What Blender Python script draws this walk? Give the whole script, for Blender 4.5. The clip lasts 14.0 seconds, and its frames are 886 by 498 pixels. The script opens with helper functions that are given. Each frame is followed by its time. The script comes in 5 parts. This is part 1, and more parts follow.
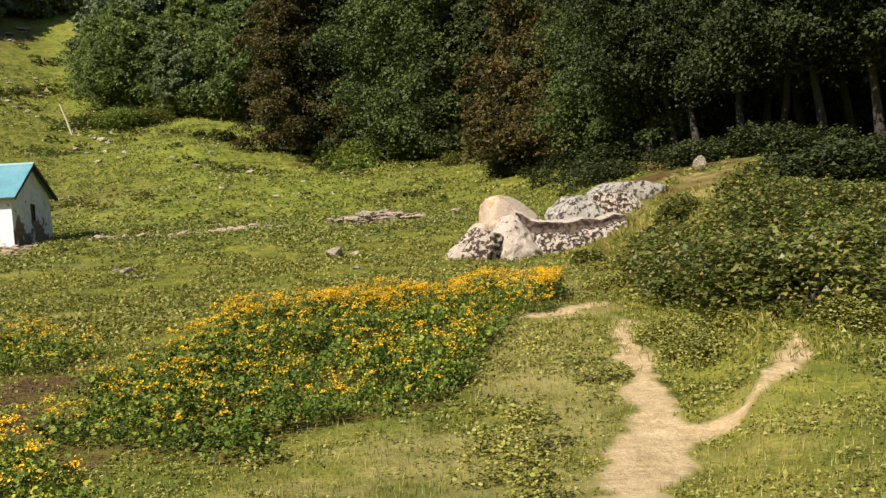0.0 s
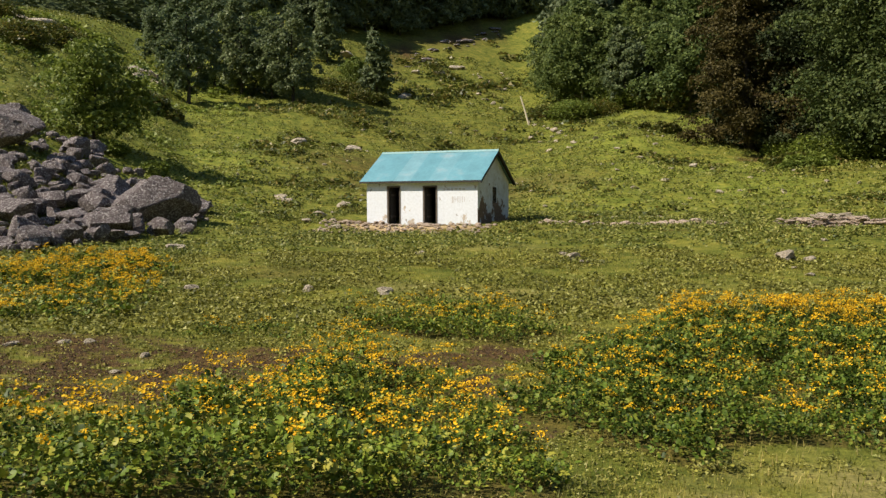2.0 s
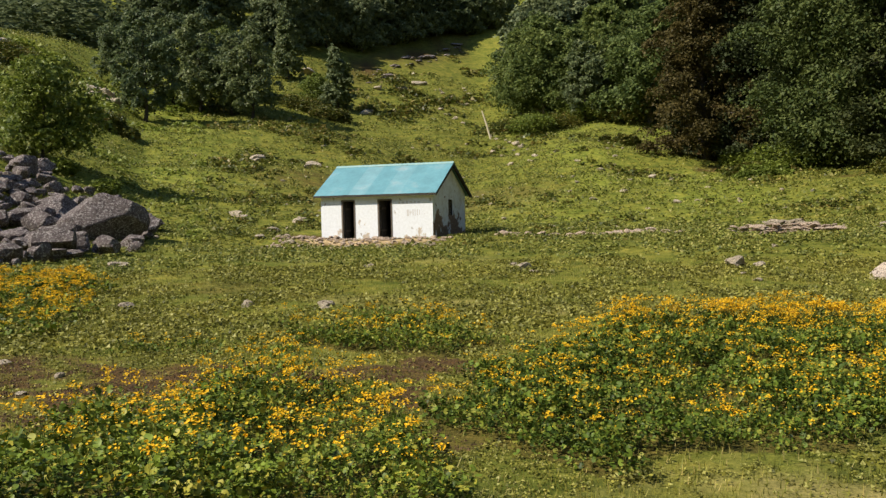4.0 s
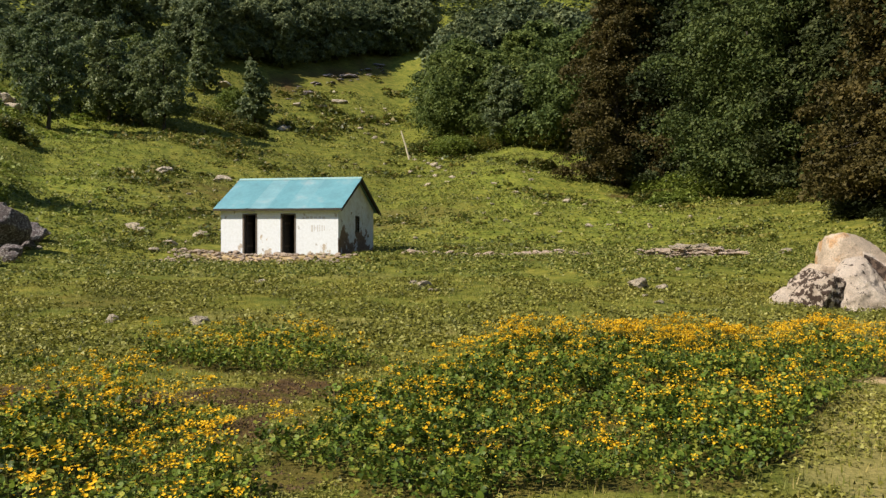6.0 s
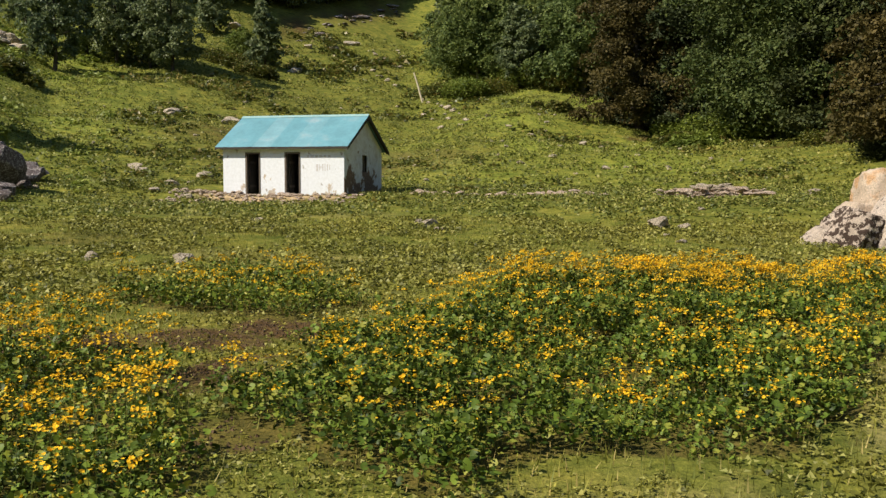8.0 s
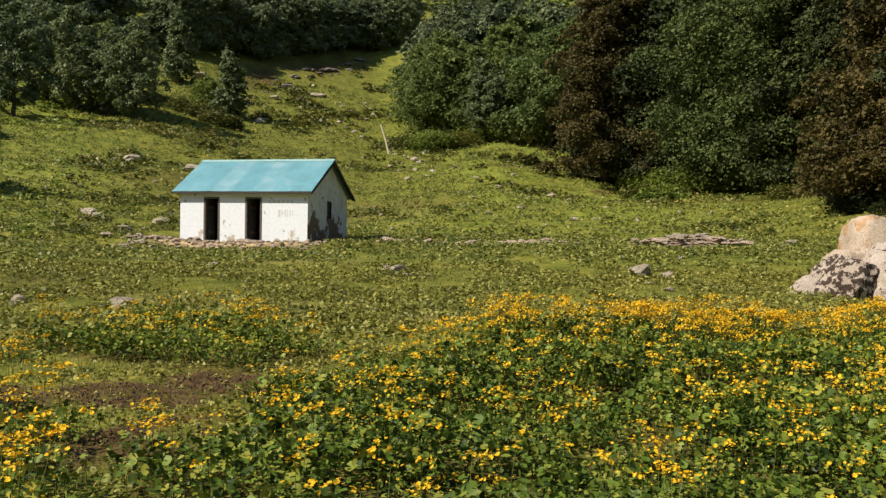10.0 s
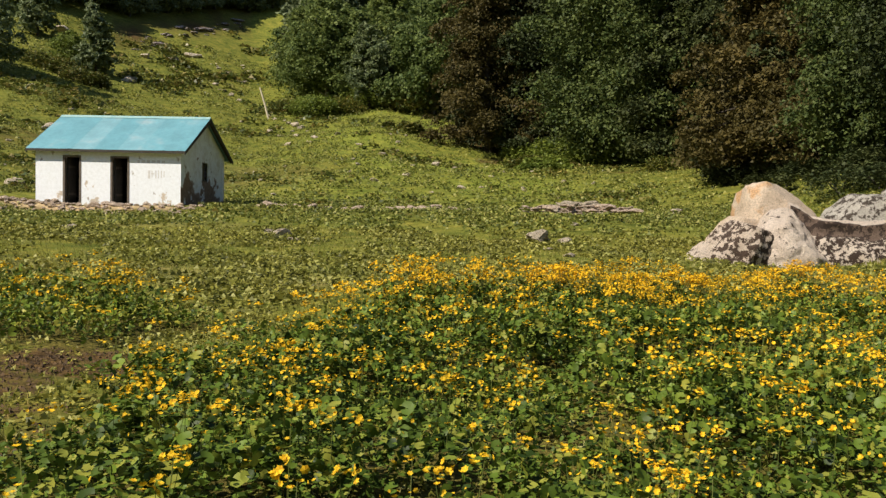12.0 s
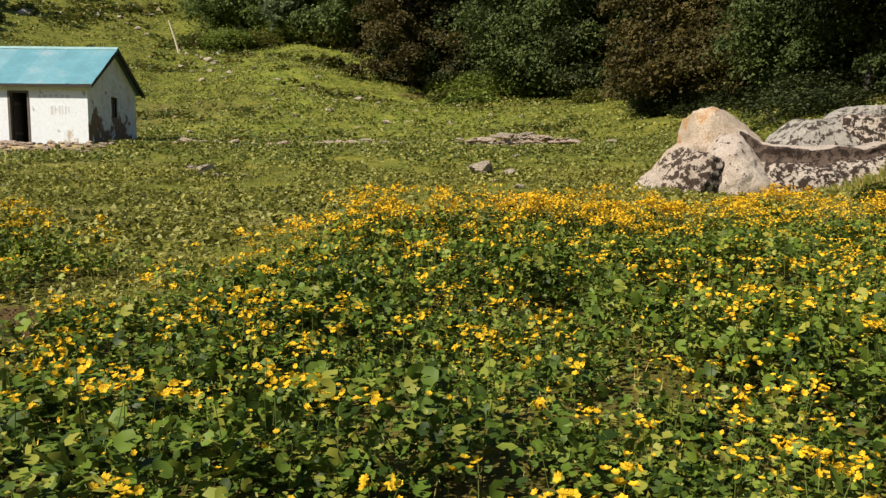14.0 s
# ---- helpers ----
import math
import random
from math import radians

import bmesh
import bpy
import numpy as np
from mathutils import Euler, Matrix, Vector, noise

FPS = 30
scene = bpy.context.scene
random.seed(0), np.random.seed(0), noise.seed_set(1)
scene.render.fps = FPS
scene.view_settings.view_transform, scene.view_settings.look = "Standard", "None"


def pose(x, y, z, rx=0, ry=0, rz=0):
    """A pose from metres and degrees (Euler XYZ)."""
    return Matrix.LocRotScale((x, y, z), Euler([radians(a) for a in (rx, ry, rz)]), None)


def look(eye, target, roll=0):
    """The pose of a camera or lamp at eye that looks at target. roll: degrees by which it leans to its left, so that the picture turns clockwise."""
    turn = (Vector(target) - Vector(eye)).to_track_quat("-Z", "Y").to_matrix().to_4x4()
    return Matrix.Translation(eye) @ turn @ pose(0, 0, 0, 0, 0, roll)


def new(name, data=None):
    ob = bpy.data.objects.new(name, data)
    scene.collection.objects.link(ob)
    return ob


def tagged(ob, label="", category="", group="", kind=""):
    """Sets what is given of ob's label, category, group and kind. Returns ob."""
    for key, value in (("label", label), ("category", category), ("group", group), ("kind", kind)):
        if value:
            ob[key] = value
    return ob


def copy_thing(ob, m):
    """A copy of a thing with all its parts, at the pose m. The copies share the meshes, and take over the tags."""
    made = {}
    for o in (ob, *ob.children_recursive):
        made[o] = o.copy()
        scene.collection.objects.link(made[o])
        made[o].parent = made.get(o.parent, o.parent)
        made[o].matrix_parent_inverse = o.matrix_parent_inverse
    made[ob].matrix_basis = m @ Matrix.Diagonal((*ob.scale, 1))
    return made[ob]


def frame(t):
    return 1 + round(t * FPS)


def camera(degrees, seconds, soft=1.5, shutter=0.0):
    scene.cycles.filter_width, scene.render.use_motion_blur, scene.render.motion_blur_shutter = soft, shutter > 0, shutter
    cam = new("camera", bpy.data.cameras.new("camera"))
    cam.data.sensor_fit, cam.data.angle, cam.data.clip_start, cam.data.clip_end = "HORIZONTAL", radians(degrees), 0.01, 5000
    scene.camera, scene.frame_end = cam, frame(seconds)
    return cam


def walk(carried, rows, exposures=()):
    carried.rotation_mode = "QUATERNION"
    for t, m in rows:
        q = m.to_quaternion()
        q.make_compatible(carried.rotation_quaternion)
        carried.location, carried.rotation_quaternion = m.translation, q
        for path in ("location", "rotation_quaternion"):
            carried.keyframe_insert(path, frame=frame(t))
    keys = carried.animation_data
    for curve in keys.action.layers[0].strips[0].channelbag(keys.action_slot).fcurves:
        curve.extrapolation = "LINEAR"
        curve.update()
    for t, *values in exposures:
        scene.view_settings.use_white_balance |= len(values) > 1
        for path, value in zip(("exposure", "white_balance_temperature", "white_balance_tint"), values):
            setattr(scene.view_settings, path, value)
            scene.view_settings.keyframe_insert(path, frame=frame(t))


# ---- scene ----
cam = camera(56.2, 14.0, soft=1.4)
PATH = [
    (0, (0.047, 2.685, 0.969), (-0.074, 4.676, 0.829), -3.5),
    (0.5, (-0.073, 2.683, 0.972), (-0.751, 4.561, 0.854), -3.5),
    (1, (-0.2, 2.654, 0.987), (-1.133, 4.419, 0.872), -2.9),
    (1.5, (-0.273, 2.659, 0.988), (-1.348, 4.342, 0.864), -2.1),
    (2, (-0.331, 2.696, 0.989), (-1.409, 4.376, 0.865), -0.3),
    (2.2, (-0.328, 2.736, 0.984), (-1.392, 4.424, 0.859), 0.1),
    (4.3, (-0.029, 3.598, 0.773), (-1.024, 5.332, 0.698), -1.7),
    (4.5, (-0.032, 3.727, 0.739), (-0.991, 5.48, 0.664), -1.5),
    (5, (-0.018, 4.14, 0.68), (-0.901, 5.933, 0.614), -1.4),
    (5.5, (0.019, 4.48, 0.651), (-0.958, 6.225, 0.599), -1.5),
    (6, (-0.006, 4.864, 0.597), (-0.851, 6.676, 0.562), 0.2),
    (6.5, (-0.062, 5.257, 0.529), (-0.795, 7.117, 0.512), 0.5),
    (7, (-0.115, 5.58, 0.478), (-0.837, 7.444, 0.421), 0.6),
    (7.5, (-0.271, 5.942, 0.411), (-1.021, 7.793, 0.302), 0.8),
    (8, (-0.445, 6.337, 0.268), (-1.319, 8.128, 0.105), 0.3),
    (8.5, (-0.656, 6.692, 0.154), (-1.583, 8.46, 0.031), 0.8),
    (9, (-0.809, 7.048, 0.062), (-1.643, 8.864, -0.022), 0.9),
    (9.2, (-0.872, 7.188, 0.037), (-1.676, 9.018, -0.004), 0.6),
    (11.3, (-1.798, 8.443, -0.123), (-2.587, 10.28, -0.157), 1.5),
    (11.5, (-1.849, 8.573, -0.158), (-2.556, 10.443, -0.207), 1.3),
    (12, (-1.966, 8.878, -0.221), (-2.495, 10.804, -0.319), 1.5),
    (12.5, (-2.109, 9.158, -0.284), (-2.311, 11.146, -0.372), 0.2),
    (13, (-2.283, 9.429, -0.346), (-2.415, 11.423, -0.431), 0.2),
    (13.5, (-2.497, 9.676, -0.379), (-2.732, 11.657, -0.52), 0.6),
    (14, (-2.693, 9.921, -0.394), (-3.034, 11.877, -0.637), 0.6),
]
walk(cam, [(t, look(eye, target, roll)) for t, eye, target, roll in PATH], [(0, 0.70), (0.6, 0.58), (1.2, 0.46), (14, 0.46)])

# ---- light ----
SUN_AZ, SUN_EL = 221.0, 46.0     # compass bearing (from +y towards +x) and height of the sun
world = bpy.data.worlds.new("sky")
scene.world = world
world.use_nodes = True
wn = world.node_tree
sky = wn.nodes.new("ShaderNodeTexSky")
sky.sky_type = 'NISHITA'
sky.sun_disc = False
sky.sun_elevation = radians(SUN_EL)
sky.sun_rotation = radians(SUN_AZ)
sky.altitude = 2500
wn.links.new(sky.outputs[0], wn.nodes["Background"].inputs[0])
wn.nodes["Background"].inputs[1].default_value = 0.11
sun = new("sun", bpy.data.lights.new("sun", 'SUN'))
sun.data.energy = 5.2
sun.data.angle = radians(0.6)
sun.data.color = (1.0, 0.90, 0.74)
sd = Vector((math.sin(radians(SUN_AZ)) * math.cos(radians(SUN_EL)), math.cos(radians(SUN_AZ)) * math.cos(radians(SUN_EL)), math.sin(radians(SUN_EL))))
sun.matrix_world = look(sd * 100, (0, 0, 0))

# ---- small tools ----
rng = np.random.default_rng(7)


def hash2(ix, iy, seed):
    h = (ix.astype(np.int64) * 374761393 + iy.astype(np.int64) * 668265263 + seed * 1442695041) & 0x7fffffff
    h = ((h ^ (h >> 13)) * 1274126177) & 0x7fffffff
    return ((h ^ (h >> 16)) & 0xffff) / 65535.0


def vnoise(x, y, size, seed=0):
    """Smooth value noise in -1..1 on a grid of that size in metres."""
    x, y = np.asarray(x, float) / size, np.asarray(y, float) / size
    ix, iy = np.floor(x), np.floor(y)
    fx, fy = x - ix, y - iy
    fx, fy = fx * fx * (3 - 2 * fx), fy * fy * (3 - 2 * fy)
    a, b = hash2(ix, iy, seed), hash2(ix + 1, iy, seed)
    c, d = hash2(ix, iy + 1, seed), hash2(ix + 1, iy + 1, seed)
    return 2 * ((a * (1 - fx) + b * fx) * (1 - fy) + (c * (1 - fx) + d * fx) * fy) - 1


def inside(x, y, poly, wobble=0.5, seed=3):
    """Points within a polygon whose outline wanders."""
    x = x + wobble * vnoise(x, y, 1.3, seed) + 0.5 * wobble * vnoise(x, y, 0.5, seed + 9)
    y = y + wobble * vnoise(x, y, 1.3, seed + 1)
    r = np.zeros(np.shape(x), bool)
    n = len(poly)
    for i in range(n):
        (x0, y0), (x1, y1) = poly[i], poly[(i + 1) % n]
        if y0 == y1:
            continue
        r ^= ((y0 > y) != (y1 > y)) & (x < (x1 - x0) * (y - y0) / (y1 - y0) + x0)
    return r


# the lie of the land: a gentle hollow, then slopes whose foot and steepness change with the bearing from (0, 3)
FOREST_BEAR, FOREST_EDGE = [-16, -9, -4, 0, 5, 9, 14, 20, 40], [106, 100, 88, 76, 57, 41, 36, 34, 33]
BEAR = [-180, -95, -60, -50, -40, -28, -20, -12, -3, 3, 7, 12, 18, 25, 60, 180]
FOOT = [4, 30, 38, 42, 44, 47, 50, 52, 49, 42, 27, 20, 6, 5, 5, 4]
RISE = [0.05, 0.25, 0.25, 0.10, 0.08, 0.035, 0.09, 0.07, 0.10, 0.10, 0.115, 0.115, 0.11, 0.10, 0.09, 0.05]
CURVE = [0.0003, 0.0004, 0.0005, 0.0010, 0.0012, 0.00125, 0.0010, 0.0010, 0.0005, 0.0004, -0.0008, -0.0010, -0.0012, -0.0010, 0.0003, 0.0003]


def ground_z(x, y, rough=True):
    x, y = np.asarray(x, float), np.asarray(y, float)
    r = np.hypot(x, y - 3)
    b = np.degrees(np.arctan2(x, y - 3))
    z = np.interp(y, [-40, 0, 2.7, 7, 10, 13, 17, 20, 30, 38, 45, 80], [6, 0.1, -0.4, -1.2, -1.65, -1.72, -1.68, -1.58, -1.25, -0.55, -0.25, -0.1])
    z = z - 0.02 * np.clip(x, -34, 0) * np.clip((y - 12) / 10, 0, 1) * np.clip((39 - y) / 9, 0, 1)
    d = r - np.interp(b, BEAR, FOOT)
    d = 0.5 * (d + np.sqrt(d * d + 9)) - 0.5 * (np.sqrt(9 + np.interp(b, BEAR, FOOT) ** 2) - np.interp(b, BEAR, FOOT))
    c = np.interp(b, BEAR, CURVE)
    z = z + np.interp(b, BEAR, RISE) * d + c * np.where(c < 0, np.minimum(d, 70), d) ** 2
    z = z - 0.26 * np.exp(-((x - 0.8) / 4.0) ** 2 - ((y - 30.0) / 3.0) ** 2)     # a dip before the outcrop
    # west of the scree the slope ends in a crest, a wooded mountainside stands behind
    w = np.clip((-47 - b) / 4, 0, 1) * np.clip((b + 150) / 40, 0, 1)
    crest = 0.205 * np.minimum(r, 172)
    over = 0.5 * (z - crest + np.sqrt((z - crest) ** 2 + 4))
    w = w * np.clip((r - 75) / 25, 0, 1)
    z = z - w * over + w * np.clip(r - 215, 0, 500) * 0.5
    if rough:
        # the hut stands on a low terrace: the meadow drops a little before its front
        u, w = 0.985 * (x + 28.09) + 0.174 * (y - 38.35), -0.174 * (x + 28.09) + 0.985 * (y - 38.35)
        z = z - 0.30 * np.clip((-1.2 - w) / 1.0, 0, 1) * np.clip((15 + w) / 11, 0, 1) * np.clip((u + 6) / 3, 0, 1) * np.clip((11 - u) / 3, 0, 1)
        k = np.clip(r / 40, 0.12, 1)
        z = z + 0.035 * vnoise(x, y, 1.1, 11) + 0.015 * vnoise(x, y, 0.4, 12) + k * 0.10 * vnoise(x, y, 3.7, 13) + np.clip((r - 45) / 60, 0, 1) * (0.9 * vnoise(x, y, 13, 14) + 0.3 * vnoise(x, y, 4.5, 15))
    return z


def gz(x, y):
    return float(ground_z(np.array([x]), np.array([y]))[0])


def polar(bearing, dist):
    a = radians(bearing)
    return dist * math.sin(a), 3 + dist * math.cos(a)


def mesh_np(name, verts, faces, mats, smooth=False, index=None):
    """A mesh from arrays: verts (n, 3), faces (m, k)."""
    me = bpy.data.meshes.new(name)
    verts, faces = np.asarray(verts, np.float32), np.asarray(faces, np.int32)
    k = faces.shape[1]
    me.vertices.add(len(verts))
    me.vertices.foreach_set("co", verts.ravel())
    me.loops.add(faces.size)
    me.loops.foreach_set("vertex_index", faces.ravel())
    me.polygons.add(len(faces))
    me.polygons.foreach_set("loop_start", np.arange(0, faces.size, k, dtype=np.int32))
    me.polygons.foreach_set("use_smooth", np.full(len(faces), smooth))
    for m in (mats if isinstance(mats, (list, tuple)) else [mats]):
        me.materials.append(m)
    if index is not None:
        me.polygons.foreach_set("material_index", np.asarray(index, np.int32))
    me.update(calc_edges=True)
    me.validate()
    return me


def turns(n, tilt, spin=None):
    """n rotation matrices: lean by tilt (radians) in any direction, then turn about z."""
    a = rng.uniform(0, 2 * math.pi, n) if spin is None else spin
    t = np.broadcast_to(tilt, (n,))
    ca, sa, ct, st = np.cos(a), np.sin(a), np.cos(t), np.sin(t)
    m = np.zeros((n, 3, 3))
    m[:, 0, 0], m[:, 0, 1], m[:, 0, 2] = ca, -sa * ct, sa * st
    m[:, 1, 0], m[:, 1, 1], m[:, 1, 2] = sa, ca * ct, -ca * st
    m[:, 2, 1], m[:, 2, 2] = st, ct
    return m


def scatter(tv, tf, where, rot, size):
    """Copies of a small template laid at places: arrays of vertices and faces."""
    tv, tf = np.asarray(tv, float), np.asarray(tf)
    size = np.broadcast_to(size, (len(where),))
    v = np.einsum("nij,mj->nmi", rot, tv) * size[:, None, None] + where[:, None, :]
    f = tf[None] + (np.arange(len(where)) * len(tv))[:, None, None]
    return v.reshape(-1, 3), f.reshape(-1, tf.shape[1])


def joined(pairs):
    vs, fs, o = [], [], 0
    for v, f in pairs:
        vs.append(v)
        fs.append(f + o)
        o += len(v)
    return np.concatenate(vs), np.concatenate(fs)


def part(name, me, parent, label="", kind=""):
    ob = new(name, me)
    ob.parent = parent
    return tagged(ob, label, kind=kind)


def thing(name, label, category, group="", kind="", at=None):
    ob = new(name)
    if at is not None:
        ob.matrix_basis = at
    return tagged(ob, label, category, group, kind)


# ---- materials ----
def material(name):
    m = bpy.data.materials.new(name)
    m.use_nodes = True
    return m, m.node_tree.nodes, m.node_tree.links, m.node_tree.nodes["Principled BSDF"]


def noise_node(nodes, links, scale, detail=4.0, rough=0.6, coords="Object", off=(0, 0, 0)):
    tc = nodes.new("ShaderNodeTexCoord")
    n = nodes.new("ShaderNodeTexNoise")
    n.inputs["Scale"].default_value = scale
    n.inputs["Detail"].default_value = detail
    n.inputs["Roughness"].default_value = rough
    if any(off):
        mp = nodes.new("ShaderNodeMapping")
        mp.inputs["Location"].default_value = off
        links.new(tc.outputs[coords], mp.inputs[0])
        links.new(mp.outputs[0], n.inputs["Vector"])
    else:
        links.new(tc.outputs[coords], n.inputs["Vector"])
    return n.outputs["Fac"]


def ramp(nodes, links, fac, stops):
    r = nodes.new("ShaderNodeValToRGB")
    e = r.color_ramp.elements
    while len(e) < len(stops):
        e.new(0.5)
    for el, (p, c) in zip(e, stops):
        el.position, el.color = p, (*c, 1)
    links.new(fac, r.inputs[0])
    return r.outputs[0]


def mix(nodes, links, fac, a, b, mode='MIX'):
    m = nodes.new("ShaderNodeMix")
    m.data_type, m.blend_type = 'RGBA', mode
    for sock, val in ((m.inputs[0], fac), (m.inputs[6], a), (m.inputs[7], b)):
        if isinstance(val, (int, float)):
            sock.default_value = val
        elif isinstance(val, tuple):
            sock.default_value = (*val, 1)
        else:
            links.new(val, sock)
    return m.outputs[2]


def bump(nodes, links, fac, bsdf, strength=0.5, dist=0.02):
    b = nodes.new("ShaderNodeBump")
    b.inputs["Strength"].default_value, b.inputs["Distance"].default_value = strength, dist
    links.new(fac, b.inputs["Height"])
    links.new(b.outputs[0], bsdf.inputs["Normal"])


def leaf_material(name, dark, light, rough=0.55, through_light=0.25, odd=None, spec=0.3):
    """Foliage: every leaf takes its own shade between two greens, and lets a little light through."""
    m, nodes, links, b = material(name)
    geo = nodes.new("ShaderNodeNewGeometry")
    stops = [(0.0, dark), (0.70, light)] + ([(0.90, odd)] if odd else [])
    c = ramp(nodes, links, geo.outputs["Random Per Island"], stops)
    info = nodes.new("ShaderNodeObjectInfo")
    c2 = ramp(nodes, links, info.outputs["Random"], [(0.0, (0.82, 0.86, 0.85)), (1.0, (1.12, 1.08, 1.0))])
    c = mix(nodes, links, 1.0, c, c2, 'MULTIPLY')
    n = noise_node(nodes, links, 0.6, 2)
    c = mix(nodes, links, 1.0, c, ramp(nodes, links, n, [(0.3, (0.75, 0.8, 0.75)), (0.7, (1.15, 1.12, 1.0))]), 'MULTIPLY')
    links.new(c, b.inputs["Base Color"])
    b.inputs["Roughness"].default_value = rough
    b.inputs["Specular IOR Level"].default_value = spec
    t = nodes.new("ShaderNodeBsdfTranslucent")
    links.new(c, t.inputs[0])
    ms = nodes.new("ShaderNodeMixShader")
    ms.inputs[0].default_value = through_light
    links.new(b.outputs[0], ms.inputs[1])
    links.new(t.outputs[0], ms.inputs[2])
    links.new(ms.outputs[0], nodes["Material Output"].inputs[0])
    return m


PATCH_A = [(-5.6, 12.3), (-4.5, 11.4), (-3.4, 10.9), (-2.5, 11.0), (-1.9, 11.7), (-0.6, 12.8), (-0.2, 15.0), (0.5, 18.9), (1.5, 20.6), (1.5, 21.6), (0.3, 22.6), (-2.4, 20.9), (-4.7, 18.9), (-5.6, 17.2), (-5.9, 14.8)]
PATCH_B = [(-3.1, 9.0), (-4.0, 10.5), (-5.2, 11.7), (-6.5, 12.5), (-8.3, 13.3), (-9.0, 12.4), (-8.3, 10.4), (-7.6, 8.4), (-7.2, 6.4), (-7.0, 4.8), (-5.2, 5.0), (-4.0, 7.0)]
PATCH_C = [(-11.6, 16.4), (-9.1, 15.5), (-7.3, 15.5), (-6.5, 16.8), (-7.9, 17.4), (-10.3, 18.0), (-11.9, 17.2)]
PATCH_E = [(-13.1, 13.0), (-10.6, 14.3), (-9.4, 14.9), (-10.8, 15.6), (-13.3, 14.3)]
PATCH_D = [(-18.8, 12.8), (-15.8, 13.6), (-17.5, 16.2), (-20.6, 19.2), (-23.5, 20.8), (-28, 19.5), (-28, 14), (-22, 11.5)]
# lines of the trodden trail: x, y, half width
TRAIL = [[(-0.9, -6.0, 0.30), (-0.2, -1.0, 0.32), (0.5, 4.6, 0.32), (0.85, 7.6, 0.34), (1.05, 9.05, 0.29), (1.45, 10.6, 0.42), (1.62, 11.3, 0.40), (1.8, 12.0, 0.30), (1.85, 13.0, 0.24), (2.05, 14.8, 0.24), (2.15, 16.4, 0.20), (2.3, 17.7, 0.14), (2.3, 18.4, 0.0)],
         [(1.9, 11.2, 0.30), (2.5, 11.5, 0.15), (2.8, 11.7, 0.10), (3.0, 11.9, 0.14), (3.4, 12.4, 0.15), (3.7, 13.0, 0.12), (3.9, 13.5, 0.05)],
         [(2.3, 20.1, 0.10), (2.0, 19.8, 0.28), (1.2, 19.2, 0.18), (0.5, 18.7, 0.06)], [(-20.5, 40.8, 0.2), (-16.0, 41.6, 0.3), (-11.5, 42.2, 0.2)], [(-28.9, 36.9, 0.2), (-25.7, 37.4, 0.6), (-21.6, 38.2, 0.3)]]


def trail_mask(x, y):
    """1 on the trodden middle of the trail, 0 off it, with a ragged edge."""
    best = np.full(np.shape(x), -9.0)
    for line in TRAIL:
        for (x0, y0, w0), (x1, y1, w1) in zip(line, line[1:]):
            t = np.clip(((x - x0) * (x1 - x0) + (y - y0) * (y1 - y0)) / ((x1 - x0) ** 2 + (y1 - y0) ** 2), 0, 1)
            best = np.maximum(best, w0 + (w1 - w0) * t - np.hypot(x - x0 - t * (x1 - x0), y - y0 - t * (y1 - y0)))
    return best + 0.13 * vnoise(x, y, 0.7, 31) + 0.12 * vnoise(x, y, 0.22, 32)


def dryness(x, y):
    """Yellowed, worn turf beside the trail and on the bank."""
    m = np.zeros(np.shape(x))
    for cx, cy, rx, ry, k in ((0.8, 15.4, 1.1, 5.0, 0.75), (-0.4, 10.2, 2.0, 1.6, 0.7), (2.4, 10.0, 1.2, 2.5, 0.35), (1.3, 19.6, 1.2, 1.3, 1.2), (1.6, 24.0, 1.4, 4.0, 1.0), (5.2, 31.0, 1.4, 4.0, 1.0), (7.4, 34.5, 3.6, 4.5, 1.0), (-10, 20.5, 4, 1.2, 0.5), (-2, 40, 6, 2, 0.3), (-20, 30, 6, 2, 0.4), (-36, 66, 9, 9, 0.3)):
        q = ((x - cx) / rx) ** 2 + ((y - cy) / ry) ** 2
        m = np.maximum(m, k * np.clip(1.5 - q, 0, 1))
    return m * np.clip(0.7 + 0.7 * vnoise(x, y, 0.8, 24) + 0.4 * vnoise(x, y, 0.25, 25), 0, 1)


def lushness(x, y):
    """Fresher grass on the slope between the hut and the forest."""
    b, r = np.degrees(np.arctan2(x, y - 3)), np.hypot(x, y - 3)
    return 0.6 * np.maximum(np.exp(-((b + 17) / 9.5) ** 4), np.exp(-((b + 52) / 8) ** 4)) * np.clip((r - 40) / 14, 0, 1) * np.clip(0.75 + 0.6 * vnoise(x, y, 7, 26), 0, 1)


